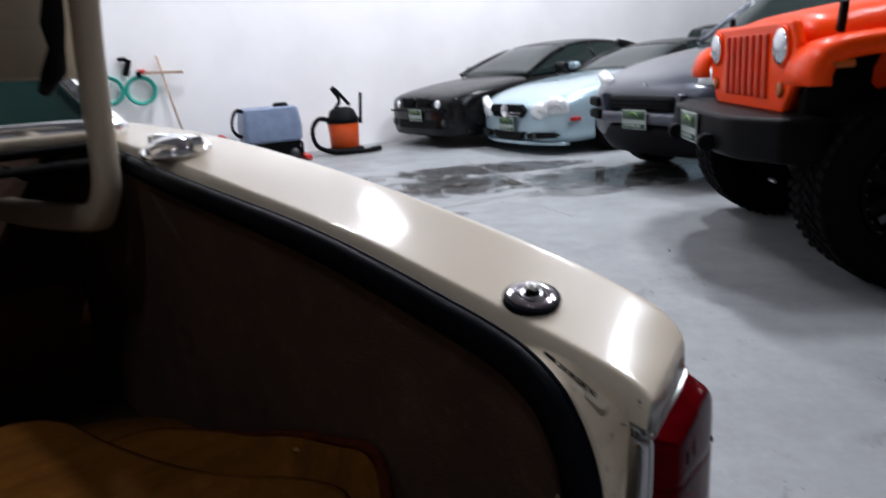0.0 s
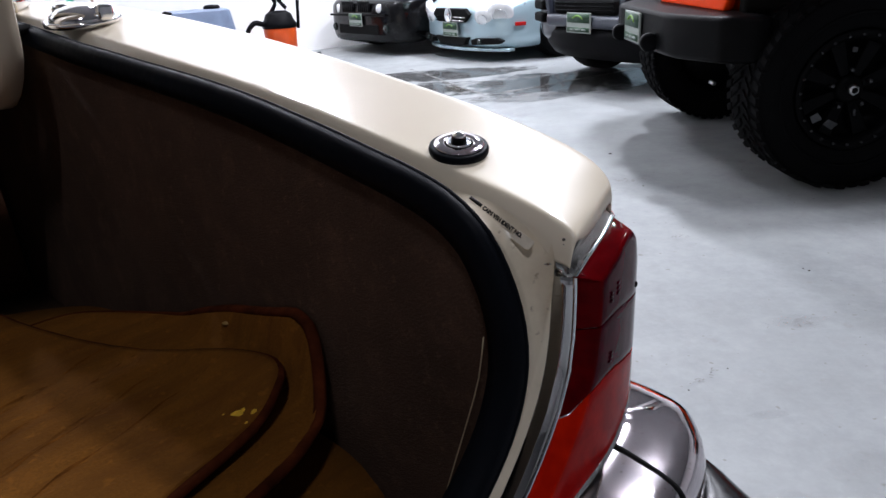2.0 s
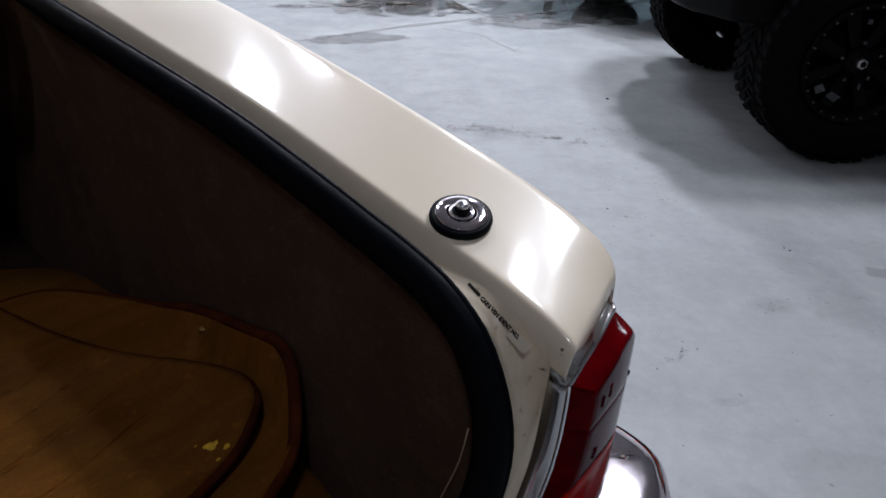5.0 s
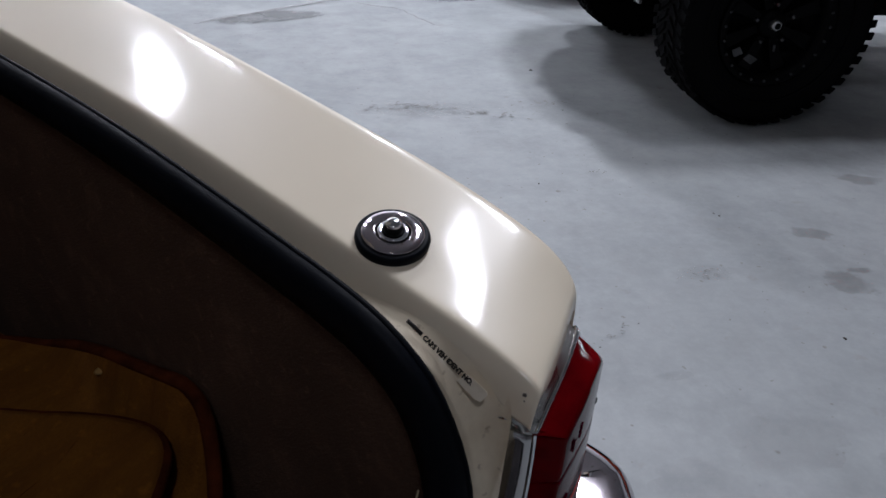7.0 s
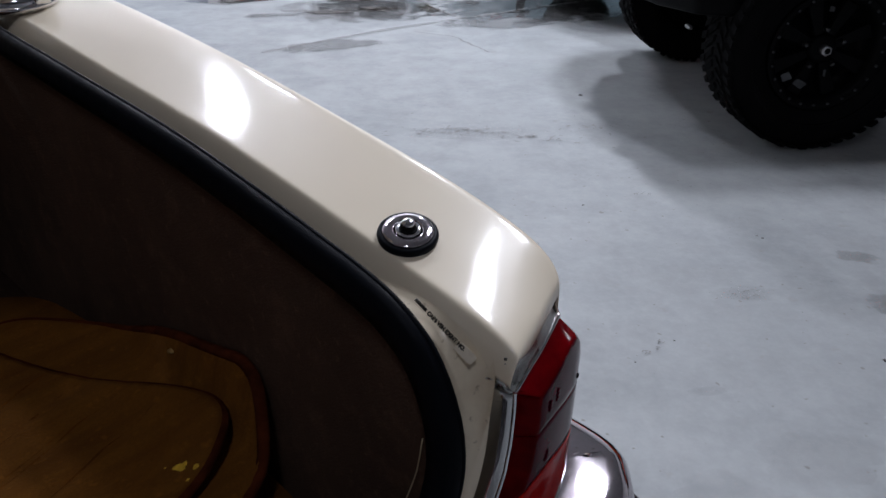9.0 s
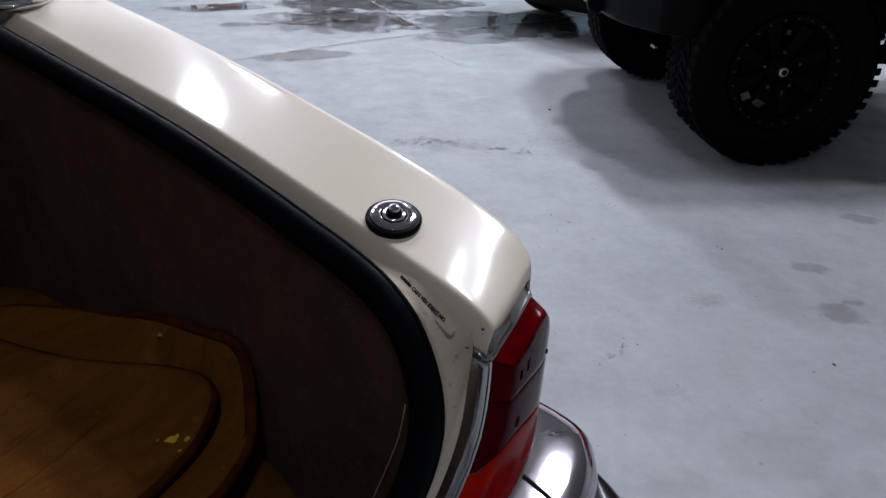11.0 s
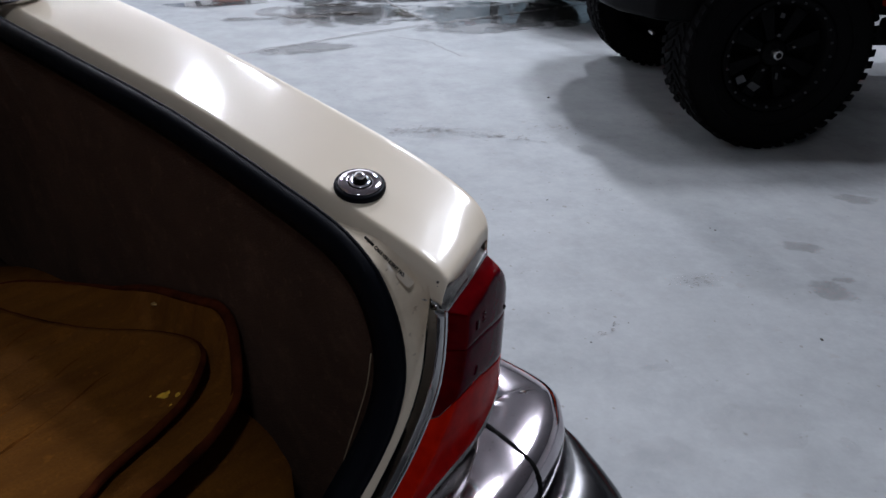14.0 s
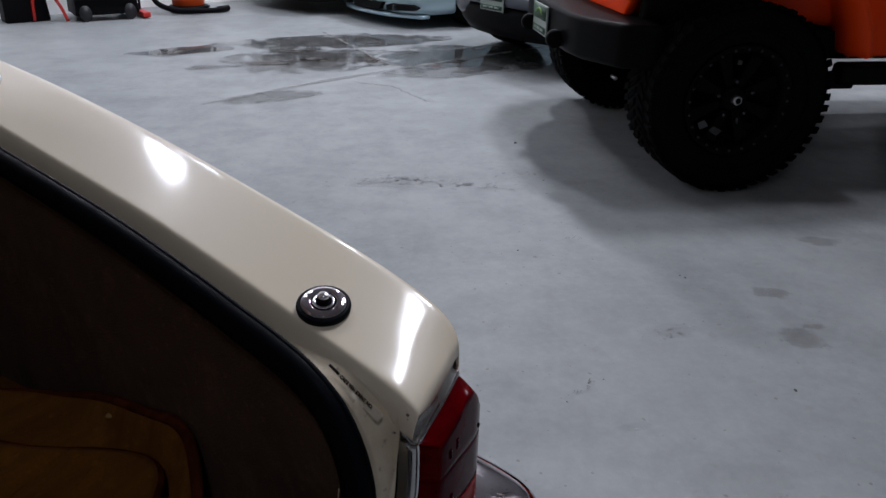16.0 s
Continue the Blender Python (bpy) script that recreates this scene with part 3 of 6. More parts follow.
def wing_mesh():
    """The rear wing: crowned top, rolled outer side, inner flank down to the boot seal, and the tail corner."""
    rings = []
    for u in (0.2478, 0.2482, 0.2515, 0.2575, 0.268, 0.285, 0.31, 0.345, 0.39, 0.44, 0.50, 0.57, 0.66, 0.76, 0.88, 1.02, 1.20, 1.40, 1.7):
        zr, zo = curve_at(RIDGE, max(u, 0.25)), curve_at(OUTER, max(u, 0.25))
        up = zo - zr
        ring = [(0.464, zr - 0.034), (0.4695, zr - 0.021), (0.4755, zr - 0.0095), (0.4800, zr - 0.0028), (0.4828, zr), (0.4860, zr + 0.0006), (0.499, zr + 0.135 * up + 0.0006), (0.525, zr + 0.404 * up + 0.0010), (0.550, zr + 0.663 * up + 0.0010),
                (0.575, zr + 0.92 * up + 0.0008), (0.5845, zo + 0.0005), (0.591, zo - 0.003), (0.597, zo - 0.011), (0.606, zo - 0.040), (0.628, zo - 0.09), (0.655, zo - 0.16),
                (0.672, zo - 0.24), (0.682, 0.58), (0.680, 0.50), (0.672, 0.40)]
        if u < 0.40:       # towards the tail the skirt ends higher and the channel takes over
            run = ease((0.40 - u) / 0.06)
            for i, end in ((0, (0.4748, zr - 0.0110)), (1, (0.4752, zr - 0.0102))):
                ring[i] = tuple(a + (b - a) * run for a, b in zip(ring[i], end))
            nose = ease((0.290 - u) / 0.030)
            for i, end in ((0, (0.4722, 0.8305)), (1, (0.4738, 0.8380)), (2, (0.4762, zr - 0.0085))):
                ring[i] = tuple(a + (b - a) * nose for a, b in zip(ring[i], end))
        f = ease((u - 0.235) / 0.24)
        ring = [(0.586 + (x - 0.586) * f if x > 0.586 else x, z) for x, z in ring]
        if u < 0.32:
            k = ((0.32 - u) / 0.07) ** 2.2
            ring = [(x - 0.013 * k * min(1.0, max(0.0, (x - 0.49) / 0.09)), z) for x, z in ring]
        ring = [(x + 0.0045 * math.exp(-((u - 0.36) / 0.11) ** 2) if x > 0.545 else x, z) for x, z in ring]
        if u < 0.25:
            lip = 0.012 if u < 0.248 else 0.004
            ring = [(x, z - lip * min(1.0, max(0.25, (x - 0.47) / 0.03))) for x, z in ring]
        rings.append([(x, u + (0.024 * min(1.15, max(0.0, (x - 0.475) / 0.085) ** 1.3) * ((0.33 - u) / 0.082) ** 2 if u < 0.33 else 0.0), z) for x, z in ring])
    bm = loft(rings, ring_closed=False)
    return bm


def flank_mesh():
    """The painted channel between the wing's ridge and the rubber seal, with the strip beside the lamp."""
    rings = []
    for i, (sp, ep) in enumerate(zip(TAIL, EDGE)):
        p, q = Vector(sp), Vector(ep)
        if p.z > q.z:
            p = Vector((p.x, p.y, q.z - 0.006))
        hollow = p.lerp(q, 0.62)
        hollow.z = p.z + (q.z - p.z) * (0.16 if i < 7 else 0.5)
        curve = [p * (1 - k) ** 2 + hollow * (2 * k * (1 - k)) + q * k * k for k in (0.0, 0.12, 0.3, 0.5, 0.7, 0.86, 1.0)]
        rings.append([p + Vector((-0.012, 0.006, -0.014)), p + Vector((-0.001, 0.0005, -0.002))] + curve)
    return loft(rings, ring_closed=False)


def text_lines(body, size, material, m, name, parent):
    """Lettering as a thin mesh."""
    data = bpy.data.curves.new(name, "FONT")
    data.body, data.size, data.extrude, data.offset = body, size, 0.0001, size * 0.055
    tmp = bpy.data.objects.new(name, data)
    mesh = bpy.data.meshes.new_from_object(tmp)
    bpy.data.objects.remove(tmp)
    mesh.materials.clear()
    mesh.materials.append(material)
    ob = new(name, mesh)
    ob.matrix_basis = m
    ob.parent = parent
    return ob


def frame_on(origin, along, up):
    """A matrix with x along, y up and z out of the face."""
    x = Vector(along).normalized()
    z = x.cross(Vector(up)).normalized()
    y = z.cross(x)
    return Matrix((( x.x, y.x, z.x, origin[0]), (x.y, y.y, z.y, origin[1]), (x.z, y.z, z.z, origin[2]), (0, 0, 0, 1)))


INNER_EDGE = ((0.58, 0.322), (0.60, 0.345), (0.62, 0.370), (0.65, 0.406), (0.66, 0.417), (0.676, 0.4335), (0.694, 0.448), (0.7126, 0.4615), (0.731, 0.470), (0.746, 0.476), (0.769, 0.480), (0.792, 0.482), (0.815, 0.482))
LENS_PLAN = ((0.30, 0.2335), (0.49, 0.2335), (0.51, 0.2345), (0.535, 0.2385), (0.56, 0.2445), (0.575, 0.2505), (0.584, 0.2585), (0.588, 0.270))
LENS_OUT = 0.588
BEAD_IN, BEAD_OUT = Vector((0.4780, 0.2490, 0.8205)), Vector((0.5560, 0.2640, 0.8405))
# stations round a lens: its inner wall from -1 to 0, then its face from 0 to 1
LENS_WALL = ((-1.0, -0.0005, 0.2530), (-0.96, 0.0002, 0.2496), (-0.5, 0.0048, 0.2424), (-0.12, 0.0086, 0.2362), (-0.05, 0.0096, 0.2347), (0.0, 0.0108, 0.2338), (0.03, 0.0124, 0.2334))
LENS_FACE = (0.12, 0.24, 0.36, 0.48, 0.56, 0.64, 0.72, 0.79, 0.86, 0.92, 0.97, 1.0)


def lens_point(s, z, wall=None):
    """A point of the lamp's face at station s and height z."""
    v = curve_at(INNER_EDGE, z)
    if wall:
        return Vector((v + wall[1], wall[2], z))
    x0 = v + 0.0124
    x = x0 + (LENS_OUT - x0) * (s - 0.03) / 0.97
    return Vector((x, curve_at(LENS_PLAN, x), z))


def lens_mesh(low, high, crowned=False, rows=8):
    """A moulded lens: slanted inner wall, a rounded edge, the face, and its turn round the tail corner."""
    stations = [(w[0], w) for w in LENS_WALL] + [(k, None) for k in LENS_FACE]
    bm = bmesh.new()
    cols = []
    for s, wall in stations:
        lo, hi = curve_at(low, s), curve_at(high, s)
        cols.append([bm.verts.new(lens_point(s, lo + (hi - lo) * i / rows, wall)) for i in range(rows + 1)])
    cols.append([bm.verts.new((LENS_OUT - 0.0015, 0.300, v.co.z)) for v in cols[-1]])
    for k, (a, b) in enumerate(zip(cols, cols[1:])):
        for i in range(rows):
            bm.faces.new((a[i], b[i], b[i + 1], a[i + 1])).material_index = 1 if k < 6 else 0
    if crowned:
        # the top wall, from the face's upper edge back to the chrome bead
        back = []
        for (s, wall), col in zip(stations[5:], cols[5:]):
            tip = col[-1].co
            k = min(1.0, max(0.0, s / 0.64))
            bead = BEAD_IN.lerp(BEAD_OUT, k)
            if s > 0.64:
                q = (s - 0.64) / 0.36
                bead = Vector((tip.x - 0.003, 0.264 + 0.020 * q, tip.z + 0.004 * (1 - q)))
            back.append([col[-1]] + [bm.verts.new(tip.lerp(bead, f) + Vector((0, 0, up))) for f, up in ((0.08, 0.0009), (0.16, 0.0011), (0.6, 0.0006), (1.0, -0.0005))])
        for a, b in zip(back, back[1:]):
            for i in range(4):
                bm.faces.new((a[i], b[i], b[i + 1], a[i + 1])).material_index = 1
        # mitre between the inner wall and the top wall
        for a, b in zip(cols[:5], cols[1:6]):
            bm.faces.new((a[-1], b[-1], back[0][-1])).material_index = 1
    return bm


def build_tail_lamp(car, flip):
    fix = mirrored if flip else (lambda b: b)
    heights = [0.8195, 0.812, 0.80, 0.785, 0.77, 0.755, 0.745, 0.735, 0.725, 0.715, 0.70, 0.685, 0.67, 0.655, 0.64, 0.625, 0.605]
    rings = []
    for z in heights:
        v = curve_at(INNER_EDGE, z)
        rings.append([(v - 0.0100, 0.2690, z), (v - 0.0097, 0.2676, z), (v - 0.0088, 0.2664, z), (v - 0.0066, 0.2560, z), (v - 0.0054, 0.2512, z), (v - 0.0026, 0.2490, z), (v - 0.0008, 0.2480, z), (v + 0.0010, 0.2482, z),
                      (v + 0.0012, 0.2670, z)])
    lamp = part("tail_lamp", fix(loft(rings)), DULL_CHROME, car, "red tail lamp in a chrome surround")
    gap = [Vector((curve_at(INNER_EDGE, z) - 0.0134, 0.2672, z)) for z in heights[2:]]
    part("lamp_gasket", fix(tube(spline(gap, 40), 0.0034, 8)), GAP, lamp)
    # brow of the surround under the wing's edge
    low = spline([Vector((0.4735, 0.2600, 0.8235)), BEAD_IN, Vector((0.500, 0.2515, 0.8262)), Vector((0.528, 0.2565, 0.8335)), BEAD_OUT], 18)
    top = spline([Vector((0.4705, 0.2680, 0.8275)), Vector((0.4745, 0.2575, 0.8315)), Vector((0.498, 0.2570, 0.8435)), Vector((0.528, 0.2630, 0.8475)), Vector((0.557, 0.2720, 0.8465))], 18)
    part("surround_brow", fix(loft([[a + Vector((0, 0.006, -0.003)), a + Vector((0, 0.0006, -0.001)), a + Vector((0, -0.0006, 0.0006)), a.lerp(b, 0.25) + Vector((0, 0.0004, -0.0002)), a.lerp(b, 0.7) + Vector((0, 0.0008, -0.0006)),
                                     b, b + Vector((0, 0.008, 0))] for a, b in zip(low, top)])), SATIN, lamp, "plain dull chrome brow")
    inner = [BEAD_OUT + Vector((0.003, 0.004, 0.0012))] + list(reversed(low[3:])) + [Vector((curve_at(INNER_EDGE, z) - 0.0014, 0.2486, z)) for z in (0.8185, 0.812, 0.80, 0.785, 0.77, 0.755, 0.745, 0.735, 0.725, 0.715, 0.70, 0.685, 0.67, 0.655, 0.64, 0.625, 0.61)]
    part("bead", fix(tube(inner, 0.0019, 8)), CHROME, lamp, "bright chrome bead")
    cut_a = ((-1.0, 0.7760), (0.0, 0.7790), (0.3, 0.7820), (0.85, 0.7735), (1.0, 0.7680))
    cut_b = ((-1.0, 0.7090), (-0.5, 0.7130), (0.0, 0.7270), (0.3, 0.7330), (0.85, 0.7205), (1.0, 0.7140))
    cut_c = ((-1.0, 0.5900), (0.0, 0.6020), (0.15, 0.6280), (0.30, 0.6420), (0.55, 0.6540), (0.68, 0.6600), (0.82, 0.6720), (1.0, 0.6850))
    crown = ((-1.0, 0.8195), (-0.5, 0.8170), (0.0, 0.8140), (0.03, 0.8145), (0.3, 0.8265), (0.48, 0.8345), (0.56, 0.8350), (0.64, 0.8310), (0.72, 0.8225), (0.79, 0.8125), (0.86, 0.8000), (0.93, 0.7880), (1.0, 0.7760))

    def drop(cut, d=0.0012):
        return tuple((k, z - d) for k, z in cut)
    for name, lo, hi, material, edge, note in (("upper_lens", cut_a, crown, RED, RED_EDGE, "red brake lens"), ("middle_lens", cut_b, drop(cut_a), DEEP_RED, DEEP_RED_EDGE, "dark red reflector lens"),
                                          ("lower_lens", cut_c, drop(cut_b), BRIGHT_RED, BRIGHT_RED_EDGE, "bright red indicator lens"),
                                          ("reversing_lens", tuple((k, z - 0.0085) for k, z in cut_c), drop(cut_c, 0.0004), CLEAR, CLEAR, "clear ribbed reversing lens")):
        ob = part(name, fix(lens_mesh(lo, hi, hi is crown)), material, lamp, note)
        ob.data.materials.append(edge)
        so = ob.modifiers.new("thickness", "SOLIDIFY")
        so.thickness, so.offset = 0.0030, -1
        bv = ob.modifiers.new("bevel", "BEVEL")
        bv.width, bv.segments, bv.limit_method, bv.angle_limit = 0.0009, 2, "ANGLE", radians(60)
    # serrations along the clear edge
    for i in range(26):
        s = 0.08 + i * 0.028
        z1 = curve_at(cut_c, s)
        part("lens_rib", fix(tube([lens_point(s, z1 - 0.008), lens_point(s, z1 - 0.001)], 0.0009, 6)), CLEAR, lamp)
    # moulded lettering too small to read
    for s, z, h in ((0.17, 0.797, 0.008), (0.29, 0.800, 0.010), (0.24, 0.7450, 0.008)):
        for k in range(3):
            p = lens_point(s, z + (k - 1) * h * 0.42)
            part("lens_mark", fix(box((0.0040, 0.0008, h * 0.20), tuple(p + Vector((0, -0.0004, 0))), (0, 0, 6))), LENS_INK, lamp)
    for s, z in ((0.82, 0.7800),):
        p = lens_point(s, z)
        part("screw", fix(lathe([(0.0024, -0.001), (0.0024, 0.0008), (0.001, 0.0013)], steps=10, m=Matrix.Translation(p) @ pose(0, 0, 0, 90, 0, 12))), GAP, lamp)
    # reflector bowl behind the lenses
    part("lamp_bowl", fix(box((0.095, 0.010, 0.20), (0.533, 0.284, 0.715))), SATIN, lamp)
    return lamp


def build_bumper(car):
    def whole(half):
        return spline(half + [(MID, half[-1][1] - 0.002, 0)] + [(2 * MID - x, y, z) for x, y, z in reversed(half)], 260)
    path = whole([(0.733, 1.0, 0), (0.7335, 0.60, 0), (0.7335, 0.40, 0), (0.7332, 0.31, 0), (0.727, 0.268, 0), (0.7145, 0.246, 0), (0.702, 0.2355, 0), (0.680, 0.2190, 0), (0.646, 0.2050, 0), (0.600, 0.1935, 0),
                  (0.54, 0.1845, 0), (0.40, 0.177, 0), (0.10, 0.170, 0)])
    out = [(0.0, 0.553), (0.001, 0.53), (-0.005, 0.505), (-0.05, 0.505), (-0.13, 0.580), (-0.128, 0.589), (-0.07, 0.5885), (-0.034, 0.5862), (-0.020, 0.5838), (-0.0135, 0.5812), (-0.009, 0.5770), (-0.004, 0.5690)]
    bumper = part("bumper", sweep(path, [(-x, z) for x, z in out]), PITTED, car, "chrome rear bumper blade with wraparound ends")
    outer = whole([(0.742, 1.0, 0), (0.744, 0.60, 0), (0.7445, 0.40, 0), (0.7445, 0.31, 0), (0.742, 0.255, 0), (0.735, 0.215, 0), (0.724, 0.183, 0), (0.712, 0.152, 0), (0.690, 0.122, 0), (0.640, 0.105, 0),
                   (0.56, 0.098, 0), (0.40, 0.094, 0), (0.10, 0.09, 0)])
    rub = [(-0.10, 0.509), (0.06, 0.5150), (0.25, 0.5152), (0.45, 0.5125), (0.62, 0.5075), (0.77, 0.5000), (0.89, 0.4895), (0.965, 0.476), (1.0, 0.458), (1.0, 0.432), (0.95, 0.415), (0.80, 0.408), (-0.10, 0.408)]
    part("bumper_rubber", loft([[a.lerp(b, f) + Vector((0, 0, z)) for f, z in rub] for a, b in zip(path, outer)]), GLOSS_RUBBER, bumper, "black rubber bumper face")
    for s in (1, -1):
        line = [Vector((0.598, 0.300, 0.5895)), Vector((0.596, 0.270, 0.5888)), Vector((0.592, 0.236, 0.5865)), Vector((0.589, 0.214, 0.5838)), Vector((0.587, 0.2045, 0.5808)), Vector((0.5845, 0.1965, 0.5735)), Vector((0.583, 0.1915, 0.562)), Vector((0.5825, 0.1905, 0.548)), Vector((0.582, 0.190, 0.515))]
        bm = tube(spline(line, 24), 0.0028, 6)
        part("bumper_seam", mirrored(bm) if s < 0 else bm, GAP, bumper)


def build_aerial(car):
    tilt = pose(0.507, 0.381, 0.8885, 11, -8, 0) @ Matrix.Diagonal((1.1, 1.1, 0.80, 1))
    aerial = part("aerial_base", lathe([(0.0205, -0.004), (0.0224, 0.0), (0.0228, 0.0040), (0.0222, 0.0066), (0.0206, 0.0078), (0.0190, 0.0076), (0.012, 0.0070)], m=tilt, steps=48), SOFT_RUBBER, car,
                  "retracted aerial with black gasket and chrome cap")
    part("aerial_ring", lathe([(0.0188, 0.0054), (0.0188, 0.0068), (0.0182, 0.0074), (0.0118, 0.0084), (0.0108, 0.0080), (0.0106, 0.0062), (0.0106, 0.005)], m=tilt @ pose(0, 0, 0.0022), steps=48), PITTED, aerial)
    part("aerial_groove", lathe([(0.0106, 0.0058), (0.0090, 0.0062), (0.0088, 0.0055)], m=tilt @ pose(0, 0, 0.0022), steps=32), GAP, aerial)
    part("aerial_socket", lathe([(0.0092, 0.0055), (0.0094, 0.0084), (0.0088, 0.0092), (0.0066, 0.0096), (0.0062, 0.008)], m=tilt @ pose(0, 0, 0.0022), steps=32), CHROME, aerial)
    part("aerial_collar", lathe([(0.0056, 0.008), (0.0056, 0.0128), (0.0046, 0.0134), (0.003, 0.0134)], m=tilt @ pose(0, 0, 0.0022), steps=20), GAP, aerial)
    part("aerial_tip", lathe([(0.002, 0.0132), (0.0046, 0.0136), (0.0050, 0.0160), (0.0042, 0.0180), (0.0022, 0.0190), (0.0004, 0.0193)], m=tilt @ pose(0, 0, 0.0022), steps=20), CHROME, aerial)


def build_fuel_cap(car, flip):
    fix = mirrored if flip else (lambda b: b)
    m = pose(0.500, 1.09, 0.990, 6, -6, 0) @ Matrix.Scale(0.72, 4)
    cap = part("fuel_flap", fix(lathe([(0.062, -0.004), (0.064, 0.004), (0.060, 0.012), (0.045, 0.022), (0.02, 0.027), (0.004, 0.028)], m=m, steps=40)), CHROME, car,
               "round chrome fuel filler flap")
    part("flap_hinge", fix(box((0.04, 0.024, 0.018), (0.500, 1.142, 1.002))), CHROME, cap, bevel=0.006)
    part("flap_latch", fix(box((0.022, 0.016, 0.022), (0.512, 1.042, 0.998))), CHROME, cap, bevel=0.005)
    part("flap_bezel", fix(lathe([(0.074, -0.006), (0.075, 0.002), (0.070, 0.005), (0.064, 0.003)], m=m, steps=40)), CHROME, cap)


def build_boot_lining(car):
    # side carpets, floor, front panel
    for s in (1, -1):
        rings = []
        for p in spline(SEAL[:17], 40):
            x = 0.444
            rings.append([(x, max(p.y + 0.012, 0.288), p.z - 0.012), (x, max(p.y + 0.012, 0.292), (p.z + 0.47) / 2), (x - 0.004, max(p.y + 0.012, 0.30), 0.47)])
        rings.insert(0, [(0.444, 1.62, 1.0), (0.444, 1.62, 0.73), (0.44, 1.62, 0.47)])
        bm = loft(rings, ring_closed=False)
        part("boot_side_trim", mirrored(bm) if s < 0 else bm, TRIM_CARPET, car, "dark brown carpeted boot side", smooth=True)
        wire = [Vector((0.4375, 0.3005, 0.7715)), Vector((0.4375, 0.3076, 0.731)), Vector((0.4375, 0.3234, 0.681)), Vector((0.4375, 0.3425, 0.6245)), Vector((0.437, 0.3632, 0.560)), Vector((0.437, 0.385, 0.49))]
        bm = tube(spline(wire, 16), 0.0006, 6)
        part("trim_edge", mirrored(bm) if s < 0 else bm, PALE_EDGING, car, "thin pale edge of the carpet")
    part("boot_floor", box((1.13, 1.30, 0.02), (MID, 0.92, 0.47)), TRIM_CARPET, car, "dark carpeted boot floor")
    part("boot_front_panel", box((1.15, 0.02, 0.52), (MID, 1.56, 0.74), (-8, 0, 0)), TRIM_CARPET, car, "dark boot front panel")
    part("front_lining", box((1.10, 0.012, 0.24), (MID, 1.50, 0.60), (-8, 0, 0)), TAN_LEATHER, car, "brown lining at the boot front")
    part("boot_rear_lining", box((0.9, 0.012, 0.11), (MID, 0.285, 0.52)), TRIM_CARPET, car)
    part("boot_gutter", box((1.136, 0.25, 0.012), (MID, 1.275, 0.968), (-6, 0, 0)), GAP, car, "dark rain gutter under the rear deck")
    part("parcel_lip", box((1.12, 0.10, 0.015), (MID, 1.345, 0.992)), GAP, car, bevel=0.004)


def build_hinge(car, flip):
    fix = mirrored if flip else (lambda b: b)
    arm = [Vector((0.330, 1.52, 0.880)), Vector((0.345, 1.36, 0.886)), Vector((0.378, 1.20, 0.892)), Vector((0.385, 1.135, 0.903)), Vector((0.393, 1.105, 0.945)),
           Vector((0.397, 1.102, 1.00)), Vector((0.399, 1.096, 1.09)), Vector((0.402, 1.080, 1.20)), Vector((0.402, 1.04, 1.32))]
    path = spline(arm, 40)
    w, t = 0.021, 0.0125
    sec = [(-t, -w), (t, -w), (t * 1.3, -w * 0.7), (t * 1.3, w * 0.7), (t, w), (-t, w), (-t * 1.3, w * 0.7), (-t * 1.3, -w * 0.7)]
    rings = []
    for i, p in enumerate(path):
        a, b = path[max(i - 1, 0)], path[min(i + 1, len(path) - 1)]
        d = (b - a).normalized()
        side = Vector((1, 0, 0))
        top = side.cross(d).normalized()
        rings.append([p + side * x + top * y for x, y in sec])
    hinge = part("boot_hinge", fix(loft(rings)), CREAM_INNER, car, "cream painted gooseneck boot hinge arm")
    part("hinge_bolt", fix(lathe([(0.008, 0), (0.008, 0.006), (0.004, 0.008)], axis="x", at=(0.376, 1.135, 0.915), steps=6)), STEEL, hinge)
    mount = [(0.372, 1.245, 1.090), (0.380, 1.205, 1.118), (0.383, 1.180, 1.150), (0.380, 1.165, 1.185), (0.384, 1.150, 1.225)]
    rings = []
    for (x, y, z), a in zip(mount, (0.7, 1.15, 0.75, 1.1, 0.8)):
        rings.append([(x + 0.016 * a * math.cos(k * math.pi / 5), y, z + 0.012 * a * math.sin(k * math.pi / 5)) for k in range(10)])
    part("hinge_mount", fix(loft(rings)), GAP, hinge, "black hinge mounting under the lid")
    spring = [Vector((0.375 - 0.006 * i, 1.18 + 0.04 * i, 0.955 + 0.008 * math.sin(i))) for i in range(8)]
    part("hinge_spring", fix(tube(spring, 0.006, 6)), GAP, hinge)


